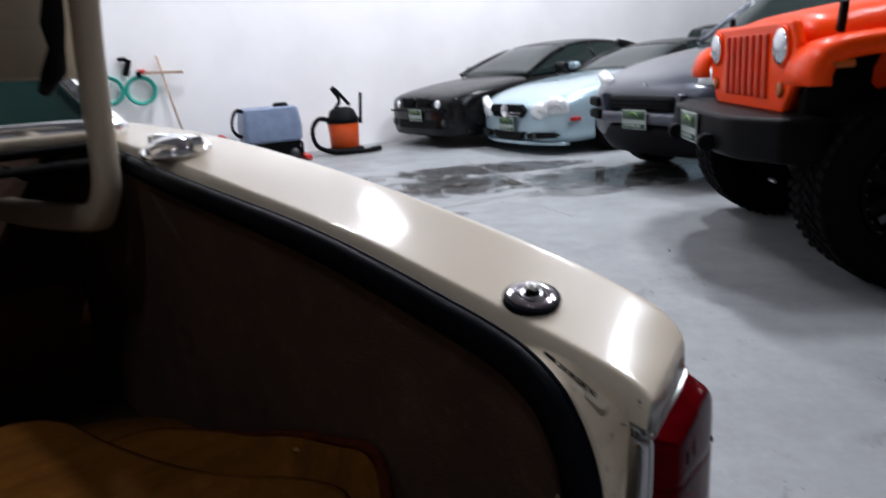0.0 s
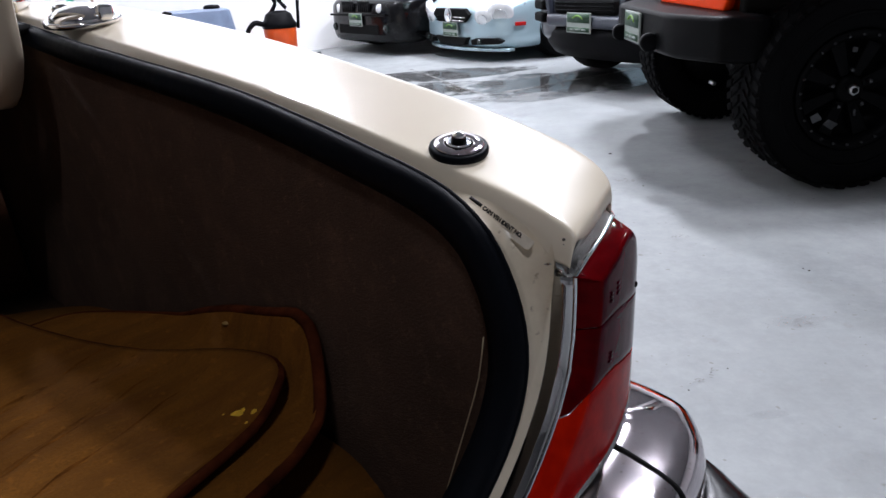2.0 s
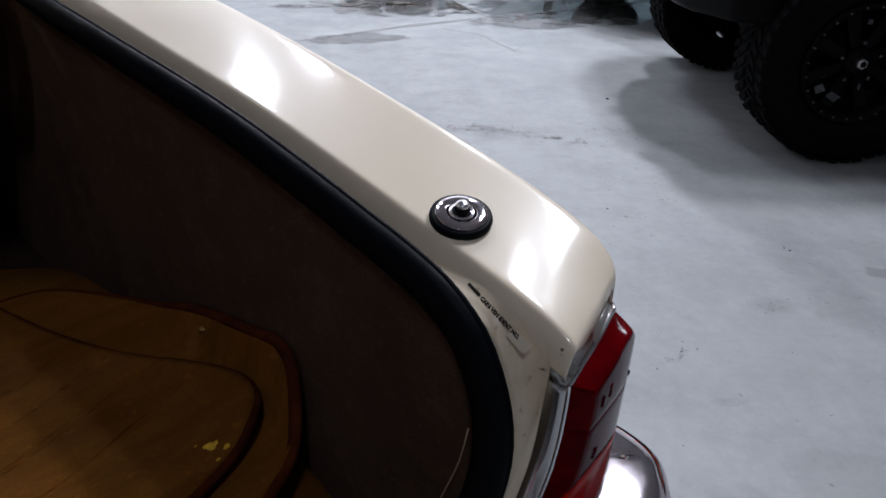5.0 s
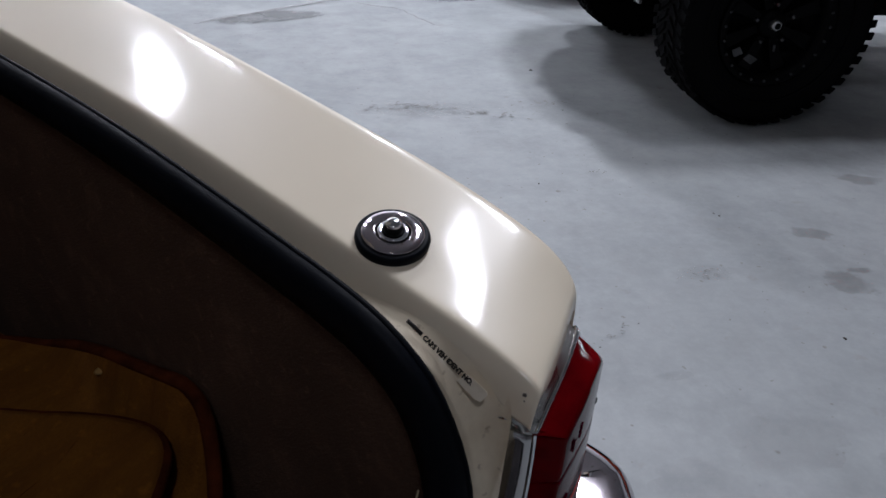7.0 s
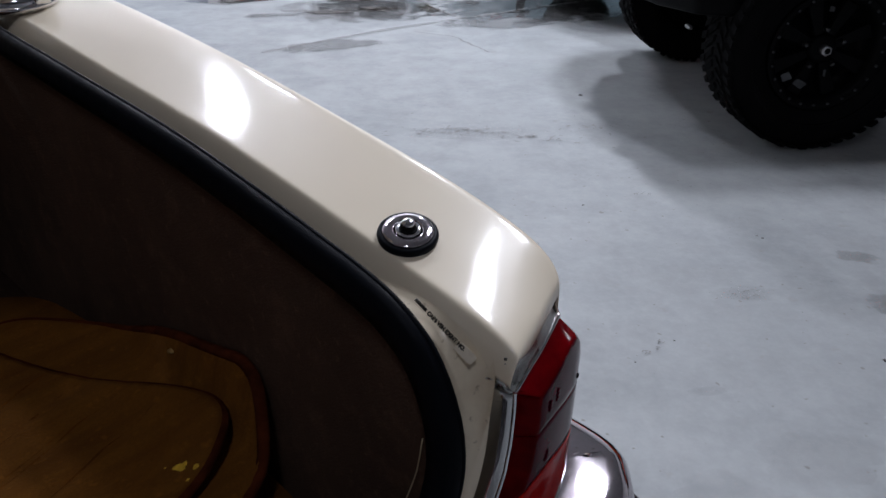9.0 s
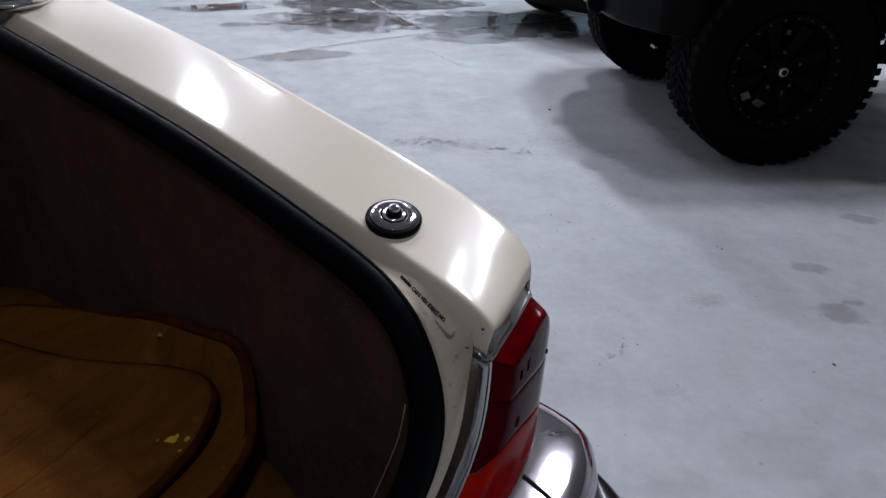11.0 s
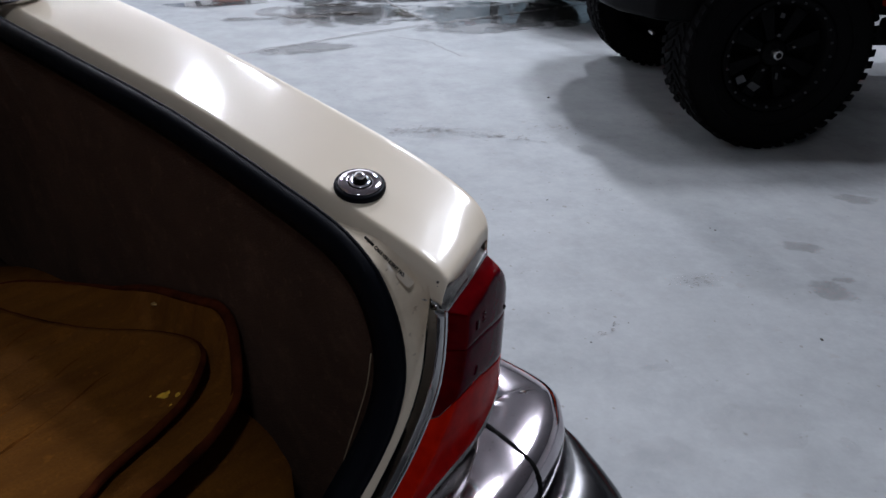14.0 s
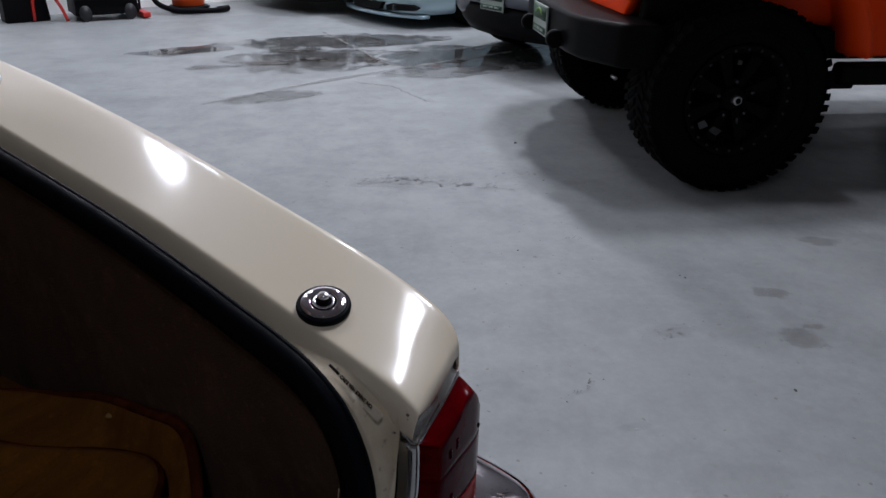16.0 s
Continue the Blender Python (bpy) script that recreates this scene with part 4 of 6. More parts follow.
def build_lid(car):
    """The raised boot lid, standing on its hinges."""
    m = pose(MID, 1.30, 1.112, 68, 0, 180)     # local y runs from the hinge edge to the tail, z out of the lid
    lid = thing("boot_lid", "cream boot lid, raised, with chrome plinth", "boot lid")
    lid.parent = car
    lid.matrix_basis = m
    rings = []
    for y, z, w in ((0.0, 0.0, 0.555), (0.02, 0.006, 0.56), (0.25, 0.02, 0.565), (0.55, 0.018, 0.565), (0.82, 0.0, 0.56), (0.93, -0.02, 0.555),
                    (0.985, -0.06, 0.54), (1.00, -0.11, 0.52), (0.985, -0.22, 0.44), (0.96, -0.30, 0.38)):
        rings.append([(x * w, y, z - 0.02 * abs(x) ** 3) for x in (-1, -0.97, -0.8, -0.4, 0, 0.4, 0.8, 0.97, 1)])
    bm = loft(rings, ring_closed=False)
    skin = part("lid_skin", bm, CREAM, lid, "cream painted lid skin")
    so = skin.modifiers.new("thickness", "SOLIDIFY")
    so.thickness, so.offset = 0.004, 1
    for x in (-0.48, 0.0, 0.48):
        part("lid_brace", box((0.10, 0.86, 0.03), (x, 0.45, -0.022)), CREAM_INNER, lid, bevel=0.008)
    for y in (0.05, 0.88):
        part("lid_brace", box((1.05, 0.08, 0.03), (0, y, -0.024)), CREAM_INNER, lid, bevel=0.008)
    part("plinth", box((0.95, 0.028, 0.03), (0, 0.998, -0.075), (20, 0, 0)), CHROME, lid, "chrome number plate plinth bar", bevel=0.006)
    for x in (-0.02, 0.0, 0.02):
        part("badge_bar", box((0.014, 0.006, 0.028), (0.36 + x, 1.0, -0.15)), CHROME, lid, "plain chrome badge", bevel=0.002)


def build_saloon():
    car = thing("classic_saloon", "cream classic saloon car with its boot open", "car", CAR)
    for s in (1, -1):
        fix = mirrored if s < 0 else (lambda b: b)
        wing = part("rear_wing", fix(wing_mesh()), CREAM, car, "glossy cream rear wing", sub=2)
        so = wing.modifiers.new("thickness", "SOLIDIFY")
        so.thickness = 0.0025
        part("boot_channel", fix(flank_mesh()), CHANNEL, wing, "cream painted boot opening flange", sub=2)
        seal = spline([Vector((x - 0.0105, y + (0.008 if z < 0.84 else 0.003), z - 0.004)) for x, y, z in SEAL], 110)
        part("boot_seal", fix(sweep(seal, [(0.002, 0.0095), (0.0065, 0.0072), (0.0082, 0.001), (0.0068, -0.005), (0.002, -0.0085), (-0.007, -0.0105), (-0.0175, -0.010), (-0.0175, 0.000), (-0.009, 0.007)],
                                    up=Vector((1, 0, 0)))), SOFT_RUBBER, car, "black rubber boot seal")
        bead = sweep([p + Vector((0.001, 0, 0)) for p in seal], [(0.0095, 0.002), (0.0085, 0.0045), (0.006, 0.0045), (0.006, 0.0)], up=Vector((1, 0, 0)))
        part("seal_lip", fix(bead), SOFT_RUBBER, car)
        build_tail_lamp(car, s < 0)
        build_fuel_cap(car, s < 0)
        build_hinge(car, s < 0)
    build_aerial(car)
    for x, y, z, r in ((0.4772, 0.2562, 0.8475, 0.0012), (0.4762, 0.2560, 0.8440, 0.0006)):
        part("paint_chip", lathe([(r, -0.001), (r * 0.9, 0.0006), (r * 0.3, 0.0010)], m=pose(x, y, z, 62, -38, 0), steps=9), CRACK, car, "small grey chip in the paint")
    # worn label on the channel
    m = frame_on(Vector((0.4700, 0.3360, 0.8655)), Vector((-0.0020, -0.0540, -0.0215)), Vector((0.0075, -0.0050, 0.0115)))
    part("identity_label", prism([(0.046, -0.0052), (0.061, -0.0056), (0.0645, -0.0042), (0.0650, 0.0018), (0.063, 0.0030), (0.049, 0.0026)], 0.0003, m @ pose(0, 0, 0.0016)), LABEL_CLEAR, car,
         "worn end of a clear identity label", smooth=False)
    part("label_bar", box((0.0125, 0.0026, 0.0002)), INK, car).matrix_basis = m @ pose(0.0060, 0.0004, 0.0022)
    text_lines("CARS VEH IDENT NO.", 0.0047, INK, m @ pose(0.0140, -0.0012, 0.0022) @ Matrix.Diagonal((0.87, 0.92, 1, 1)), "label_print", car)
    # tail panel under the boot, and the rest of the body
    part("tail_panel", box((1.02, 0.02, 0.16), (MID, 0.268, 0.50)), CREAM, car, bevel=0.006)
    part("rear_valance", box((1.44, 0.10, 0.16), (MID, 0.33, 0.37), (12, 0, 0)), CREAM, car, bevel=0.02)
    rings = []
    for u, w, top in ((1.66, 0.80, 1.00), (2.2, 0.865, 0.985), (3.0, 0.885, 0.965), (3.8, 0.88, 0.95), (4.4, 0.86, 0.93), (4.8, 0.83, 0.89), (5.0, 0.76, 0.80)):
        half = [(0.72 * w, 0.22), (0.95 * w, 0.26), (w, 0.45), (w, 0.62), (0.975 * w, 0.78), (0.93 * w, top - 0.06), (0.80 * w, top), (0.4 * w, top + 0.012)]
        rings.append([(MID + x, u, z) for x, z in half] + [(MID - x, u, z) for x, z in reversed(half)])
    part("front_body", loft(rings), CREAM, car, sub=1)
    part("floor_pan", box((1.2, 1.6, 0.06), (MID, 1.1, 0.30)), GAP, car)
    for s in (1, -1):
        fix = mirrored if s < 0 else (lambda b: b)
        rings = []
        for u in (0.33, 0.8, 1.3, 1.7):
            rings.append([(0.60, u, 0.26), (0.665, u, 0.30), (0.676, u, 0.42), (0.676, u, 0.52), (0.60, u, 0.52)])
        part("sill_side", fix(loft(rings)), CREAM, car)
    # cabin
    base = ((0.61, 1.36, 1.018), (0.635, 2.0, 1.0), (0.64, 3.4, 0.975))
    roof = ((0.50, 1.98, 1.335), (0.52, 2.5, 1.37), (0.50, 2.98, 1.345))
    part("deck", box((1.22, 0.10, 0.02), (MID, 1.37, 1.008)), CREAM, car, bevel=0.006)
    part("rear_screen", prism([(-0.635, 0), (0.635, 0), (0.535, 0.68), (-0.535, 0.68)], 0.005, pose(MID, 1.375, 1.012, 24, 0, 0)), CAR_GLASS, car, "green tinted rear screen", smooth=False)
    rings = []
    for u, w, z in ((1.97, 0.46, 1.335), (2.05, 0.51, 1.352), (2.5, 0.53, 1.372), (2.9, 0.51, 1.358), (2.98, 0.46, 1.342)):
        rings.append([(MID + x * w, u, z - 0.03 * abs(x) ** 3) for x in (-1, -0.8, -0.4, 0, 0.4, 0.8, 1)])
    rf = part("roof", loft(rings, ring_closed=False), CREAM, car, sub=1)
    so = rf.modifiers.new("thickness", "SOLIDIFY")
    so.thickness = 0.02
    part("windscreen", prism([(-0.62, 0), (0.62, 0), (0.49, 0.56), (-0.49, 0.56)], 0.005, pose(MID, 3.42, 0.985, 41, 0, 180)), CAR_GLASS, car, smooth=False)
    for s in (1, -1):
        fix = mirrored if s < 0 else (lambda b: b)
        part("rear_pillar", fix(loft([[(0.525, 1.44, 0.99), (0.560, 1.46, 0.99), (0.560, 1.85, 0.98), (0.535, 1.86, 0.98)],
                                      [(0.415, 1.99, 1.315), (0.435, 2.00, 1.315), (0.43, 2.22, 1.33), (0.41, 2.22, 1.33)]])), CREAM, car, bevel=0.01)
        part("screen_trim", fix(tube(spline([Vector((0.10, 1.355, 1.022)), Vector((0.38, 1.352, 1.020)), Vector((0.475, 1.352, 1.016)), Vector((0.508, 1.372, 1.018)),
                                             Vector((0.486, 1.47, 1.068)), Vector((0.474, 1.60, 1.122)), Vector((0.40, 1.90, 1.260))], 40), 0.018, 10)), CHROME, car, "chrome rear screen trim")
        part("side_glass", fix(loft([[(0.525, 1.88, 1.0), (0.52, 1.88, 1.0), (0.52, 3.30, 0.975), (0.525, 3.30, 0.975)],
                                     [(0.405, 2.22, 1.325), (0.40, 2.22, 1.325), (0.40, 2.92, 1.325), (0.405, 2.92, 1.325)]])), DARK_GLASS, car, smooth=False)
        part("front_pillar", fix(tube([Vector((0.515, 3.40, 0.985)), Vector((0.38, 2.96, 1.34))], 0.024, 8)), CREAM, car)
    build_bumper(car)
    build_boot_lining(car)
    build_lid(car)
    for x in (0.58, -0.82):
        for y in (1.13, 4.0):
            build_wheel(car, Matrix.Translation((x, y, 0.32)) @ pose(0, 0, 0, 0, 0, 0 if x > 0 else 180), 0.32, 0.2, 0.19, SILVER, 0)
    return car


def build_wheel(parent, m, radius, width, rim_r, rim_mat, spokes, bolts=0):
    """A wheel whose outer face looks along local +x."""
    w = width / 2
    wheel = new("wheel")
    wheel.parent = parent
    wheel.matrix_basis = m
    r = radius
    part("tyre", lathe([(rim_r, -w * 0.8), (rim_r + 0.02, -w * 0.95), (r * 0.9, -w), (r * 0.98, -w * 0.85), (r, -w * 0.6), (r, w * 0.6), (r * 0.98, w * 0.85), (r * 0.9, w),
                        (rim_r + 0.02, w * 0.95), (rim_r, w * 0.8)], axis="x", steps=48, hollow=True), TYRE, wheel)
    rim = part("rim", lathe([(rim_r * 0.25, w * 0.2), (rim_r * 0.9, w * 0.1), (rim_r, w * 0.75), (rim_r * 1.03, w * 0.86), (rim_r * 0.99, w * 0.9), (rim_r * 0.9, w * 0.55), (rim_r * 0.85, -w * 0.2),
                             (rim_r * 0.2, -w * 0.2)], axis="x", steps=40), rim_mat, wheel)
    for i in range(spokes):
        a = 360 * i / spokes
        bm = box((0.03, rim_r * 0.16, rim_r * 0.80), (w * 0.55, 0, rim_r * 0.52), taper=1.25)
        bmesh.ops.transform(bm, matrix=pose(0, 0, 0, a, 0, 0), verts=bm.verts)
        part("spoke", bm, rim_mat, rim, bevel=0.004)
    part("hub_cap", lathe([(rim_r * 0.17, w * 0.3), (rim_r * 0.16, w * 0.72), (rim_r * 0.08, w * 0.8)], axis="x", steps=20), rim_mat, rim)
    return wheel


# ---------------------------------------------------------------- mats lying in the boot
def mat_mesh(outline, surface, thick, rows=7):
    """A carpet sheet: an outline filled with inset rings, draped over a surface of height."""
    c = sum((Vector((x, y, 0)) for x, y in outline), Vector()) / len(outline)
    bm = bmesh.new()
    rings = []
    for k in np.linspace(1, 0.12, rows):
        ring = []
        for x, y in outline:
            p = c + (Vector((x, y, 0)) - c) * float(k)
            ring.append(bm.verts.new((p.x, p.y, surface(p.x, p.y) + thick)))
        rings.append(ring)
    n = len(outline)
    low = [bm.verts.new((v.co.x, v.co.y, v.co.z - thick)) for v in rings[0]]
    for a, b in zip([low] + rings, rings):
        for i in range(n):
            j = (i + 1) % n
            bm.faces.new((a[i], a[j], b[j], b[i]))
    bm.faces.new(rings[-1])
    return bm


def mat_outline(points, count):
    return [(p.x, p.y) for p in spline([Vector((x, y, 0)) for x, y in points] + [Vector((*points[0], 0))], count)][:-1]


def lower_height(x, y):
    """The lower mat climbs the side of the boot, most at its rear corner."""
    side = curve_at(((0.40, 0.690), (0.50, 0.703), (0.555, 0.708), (0.646, 0.682), (0.70, 0.668), (0.80, 0.634), (0.95, 0.622)), y)
    return 0.628 + (side - 0.628) * ease((x - 0.404) / 0.036) + 0.002 * noise.noise(Vector((x * 9, y * 9, 0))) + 0.0012 * noise.noise(Vector((x * 40, y * 22, 1)))


CREASES = (((0.120, 0.640), (0.345, 0.722)), ((0.130, 0.540), (0.380, 0.625)), ((0.150, 0.705), (0.322, 0.760)), ((0.05, 0.57), (0.30, 0.66)), ((0.12, 0.78), (0.30, 0.82)), ((0.14, 0.595), (0.36, 0.672)), ((0.08, 0.675), (0.28, 0.742)))


def upper_height(x, y):
    z = 0.642 + 0.011 * ease((x - 0.33) / 0.07) + 0.0022 * noise.noise(Vector((x * 7, y * 5, 3))) + 0.0008 * noise.noise(Vector((x * 30, y * 60, 5)))
    for (ax, ay), (bx, by) in CREASES:
        d = Vector((bx - ax, by - ay))
        k = ((x - ax) * d.x + (y - ay) * d.y) / d.length_squared
        off = ((x - ax) * d.y - (y - ay) * d.x) / d.length + 0.003 * noise.noise(Vector((x * 18, ax * 9, 2)))
        z -= 0.0022 * math.exp(-(off / 0.0045) ** 2) * ease(k * 5) * ease((1.08 - k) * 5)
    return z


def build_mats():
    under = ((-0.30, 1.20), (0.10, 1.20), (0.36, 1.10), (0.425, 0.95), (0.43, 0.60), (0.42, 0.44), (0.36, 0.37), (0.10, 0.33), (-0.30, 0.33))
    low = ((-0.40, 0.95), (0.0, 0.94), (0.24, 0.93), (0.335, 0.922), (0.382, 0.875), (0.414, 0.82), (0.431, 0.77), (0.437, 0.70), (0.438, 0.63), (0.438, 0.57), (0.437, 0.540), (0.432, 0.519), (0.420, 0.500), (0.400, 0.483),
           (0.370, 0.464), (0.338, 0.450), (0.300, 0.440), (0.25, 0.428), (0.0, 0.37), (-0.40, 0.32))
    top = ((-0.45, 1.10), (0.0, 1.08), (0.19, 1.06), (0.250, 1.010), (0.275, 0.902), (0.305, 0.80), (0.341, 0.72), (0.373, 0.66), (0.403, 0.606), (0.412, 0.582), (0.411, 0.562), (0.402, 0.543), (0.384, 0.525), (0.360, 0.509), (0.314, 0.492),
           (0.250, 0.473), (0.198, 0.452), (0.0, 0.41), (-0.45, 0.35))
    for name, pts, height, thick, label in (
            ("boot_mat", under, lambda x, y: 0.482, 0.10, "thick folded tan carpet pad on the boot floor"),
            ("carpet_mat", low, lower_height, 0.010, "tan carpet car mat with brown bound edge"),
            ("carpet_mat", top, upper_height, 0.013, "tan carpet car mat lying on another mat")):
        ob = thing(name, label, "car mat", CAR, "mats in the boot")
        line = mat_outline(pts, 240)
        part("carpet", mat_mesh(line, height, thick, 60 if name == "carpet_mat" else 7), TAN_CARPET, ob, "worn tan carpet pile")
        if label.endswith("another mat"):
            # small raised flecks in bright yellow that paint a glint on the pile
            for x, y, r in ((0.3440, 0.5240, 0.0092), (0.3535, 0.5130, 0.0040), (0.3400, 0.5060, 0.0026), (0.3335, 0.5350, 0.0022)):
                bm = bmesh.new()
                hub = bm.verts.new((x, y, height(x, y) + thick + 0.0016))
                rim = []
                for k in range(14):
                    a, q = k * math.pi / 7, r * (1 + 0.7 * noise.noise(Vector((k * 1.7, r * 900, 0))))
                    ex, ey = x + q * math.cos(a), y + q * math.sin(a) * 0.8
                    rim.append(bm.verts.new((ex, ey, height(ex, ey) + thick - 0.0004)))
                for a, b in zip(rim, rim[1:] + rim[:1]):
                    bm.faces.new((hub, a, b))
                part("painted_glint", bm, GLINT_YELLOW, ob, "yellow glint painted on the pile")
            # thin dark strips that paint the shade along the worn creases
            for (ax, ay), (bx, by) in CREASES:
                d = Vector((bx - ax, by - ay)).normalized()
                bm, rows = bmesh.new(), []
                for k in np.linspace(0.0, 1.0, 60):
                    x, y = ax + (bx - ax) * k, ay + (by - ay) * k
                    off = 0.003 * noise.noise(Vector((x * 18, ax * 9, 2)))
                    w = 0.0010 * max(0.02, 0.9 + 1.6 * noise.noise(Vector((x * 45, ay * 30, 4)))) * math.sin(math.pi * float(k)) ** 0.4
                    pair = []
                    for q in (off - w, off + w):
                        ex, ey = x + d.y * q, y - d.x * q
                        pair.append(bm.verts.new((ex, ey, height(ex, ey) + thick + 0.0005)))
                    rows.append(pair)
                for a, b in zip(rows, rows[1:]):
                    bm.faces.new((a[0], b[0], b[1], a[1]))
                part("crease", bm, CREASE_SHADE, ob, "dark painted shade along a worn crease in the pile")
        elif name == "carpet_mat":
            part("worn_patch", lathe([(0.006, 0.0), (0.004, 0.0012), (0.001, 0.0016)], at=(0.425, 0.680, height(0.425, 0.680) + thick - 0.0008), steps=9), PALE_PILE, ob, "pale worn spot")
        if name == "carpet_mat":
            edge = [Vector((x, y, height(x, y) + thick * 0.55)) for x, y in line]
            part("binding", sweep(edge, disc_section(0.0066, 8, 0.8), closed=True), BINDING, ob, "reddish brown stitched edge binding")


# ---------------------------------------------------------------- parked vehicles
def body_rings(stations):
    """Rings of a car body from (y, half width, underside, shoulder, top) stations."""
    rings = []
    for y, w, zb, zh, zt in stations:
        half = [(0.0, zb), (0.80 * w, zb), (0.95 * w, zb + 0.03), (w, zb + 0.12), (w, (zb + zh) / 2), (0.985 * w, zh), (0.90 * w, zh + 0.75 * (zt - zh)), (0.60 * w, zt), (0.0, zt + 0.015)]
        rings.append([(x, y, z) for x, z in half] + [(-x, y, z) for x, z in reversed(half[1:-1])])
    return rings


def build_cabin(car, pts, wb, wr, roof_mat, glass, mid_pillars=(0.5,)):
    """Rounded greenhouse from four side points: screen base, roof front, roof rear, rear base."""
    (ya, za), (yb, zb), (yc, zc), (yd, zd) = pts
    mid = ((yb + yc) / 2, max(zb, zc) + 0.035)
    line = spline([Vector((0, y, z)) for y, z in (pts[0], ((ya + yb) / 2, (za + zb) / 2 + 0.03), pts[1], mid, pts[2], ((yc + yd) / 2, (zc + zd) / 2 + 0.035), pts[3])], 41)
    low = min(za, zd) - 0.03

    def half(p):
        k = (p.z - low) / (max(zb, zc) + 0.035 - low)
        return wb + (wr - wb) * max(0.0, k) ** 1.15

    def ring(p, grow=0.0):
        w, h = half(p), p.z - low
        side = [(wb * 1.0 + grow, low), (wb + (w - wb) * 0.5 + grow, low + h * 0.5), (w + grow, low + h * 0.9), (w * 0.93, p.z + grow), (w * 0.5, p.z + 0.018 + grow), (0.0, p.z + 0.024 + grow)]
        return [Vector((x, p.y, z)) for x, z in side] + [Vector((-x, p.y, z)) for x, z in reversed(side[:-1])]
    part("glasshouse", loft([ring(p) for p in line]), glass, car, "dark car windows")
    top = [p for p in line if yc - 0.06 <= p.y <= yb + 0.06]
    skin = []
    for p in top:
        r = ring(p, 0.006)
        skin.append(r[2:9])
    ob = part("roof", loft(skin, ring_closed=False), roof_mat, car, sub=1)
    so = ob.modifiers.new("thickness", "SOLIDIFY")
    so.thickness = 0.012
    for s in (1, -1):
        edge = lambda q: Vector((s * (half(q) + 0.004), q.y, low + (q.z - low) * 0.92))
        part("front_pillar", tube([edge(p) for p in line if p.y >= yb - 0.05], 0.030, 8), roof_mat, car)
        part("rear_pillar", tube([edge(p) for p in line if p.y <= yc + 0.05], 0.055, 8), roof_mat, car)
        for k in mid_pillars:
            y = yb + (yc - yb) * k
            p = min(line, key=lambda q: abs(q.y - y))
            r = ring(p, 0.006)
            part("door_pillar", tube([r[0] if s > 0 else r[-1], r[1] if s > 0 else r[-2], r[2] if s > 0 else r[-3]], 0.022, 8), roof_mat, car)


def build_plate(car, m):
    plate = part("dealer_plate", box((0.31, 0.012, 0.16)), PLATE_WHITE, car, "green and white dealer plate", bevel=0.004)
    plate.matrix_basis = m
    part("plate_field", box((0.285, 0.004, 0.07), (0, 0.0075, 0.036)), PLATE_GREEN, plate)
    part("plate_field", box((0.285, 0.004, 0.034), (0, 0.0075, -0.052)), PLATE_GREEN, plate)
    part("plate_mark", tube(spline([Vector((-0.06, 0.0105, 0.03)), Vector((-0.03, 0.0105, 0.05)), Vector((0.02, 0.0105, 0.055)), Vector((0.07, 0.0105, 0.035))], 14), 0.006, 6), PLATE_LIME, plate)
    for x in (-0.075, 0.0, 0.075):
        part("plate_bar", box((0.055, 0.003, 0.012), (x, 0.0105, -0.052)), PLATE_WHITE, plate)


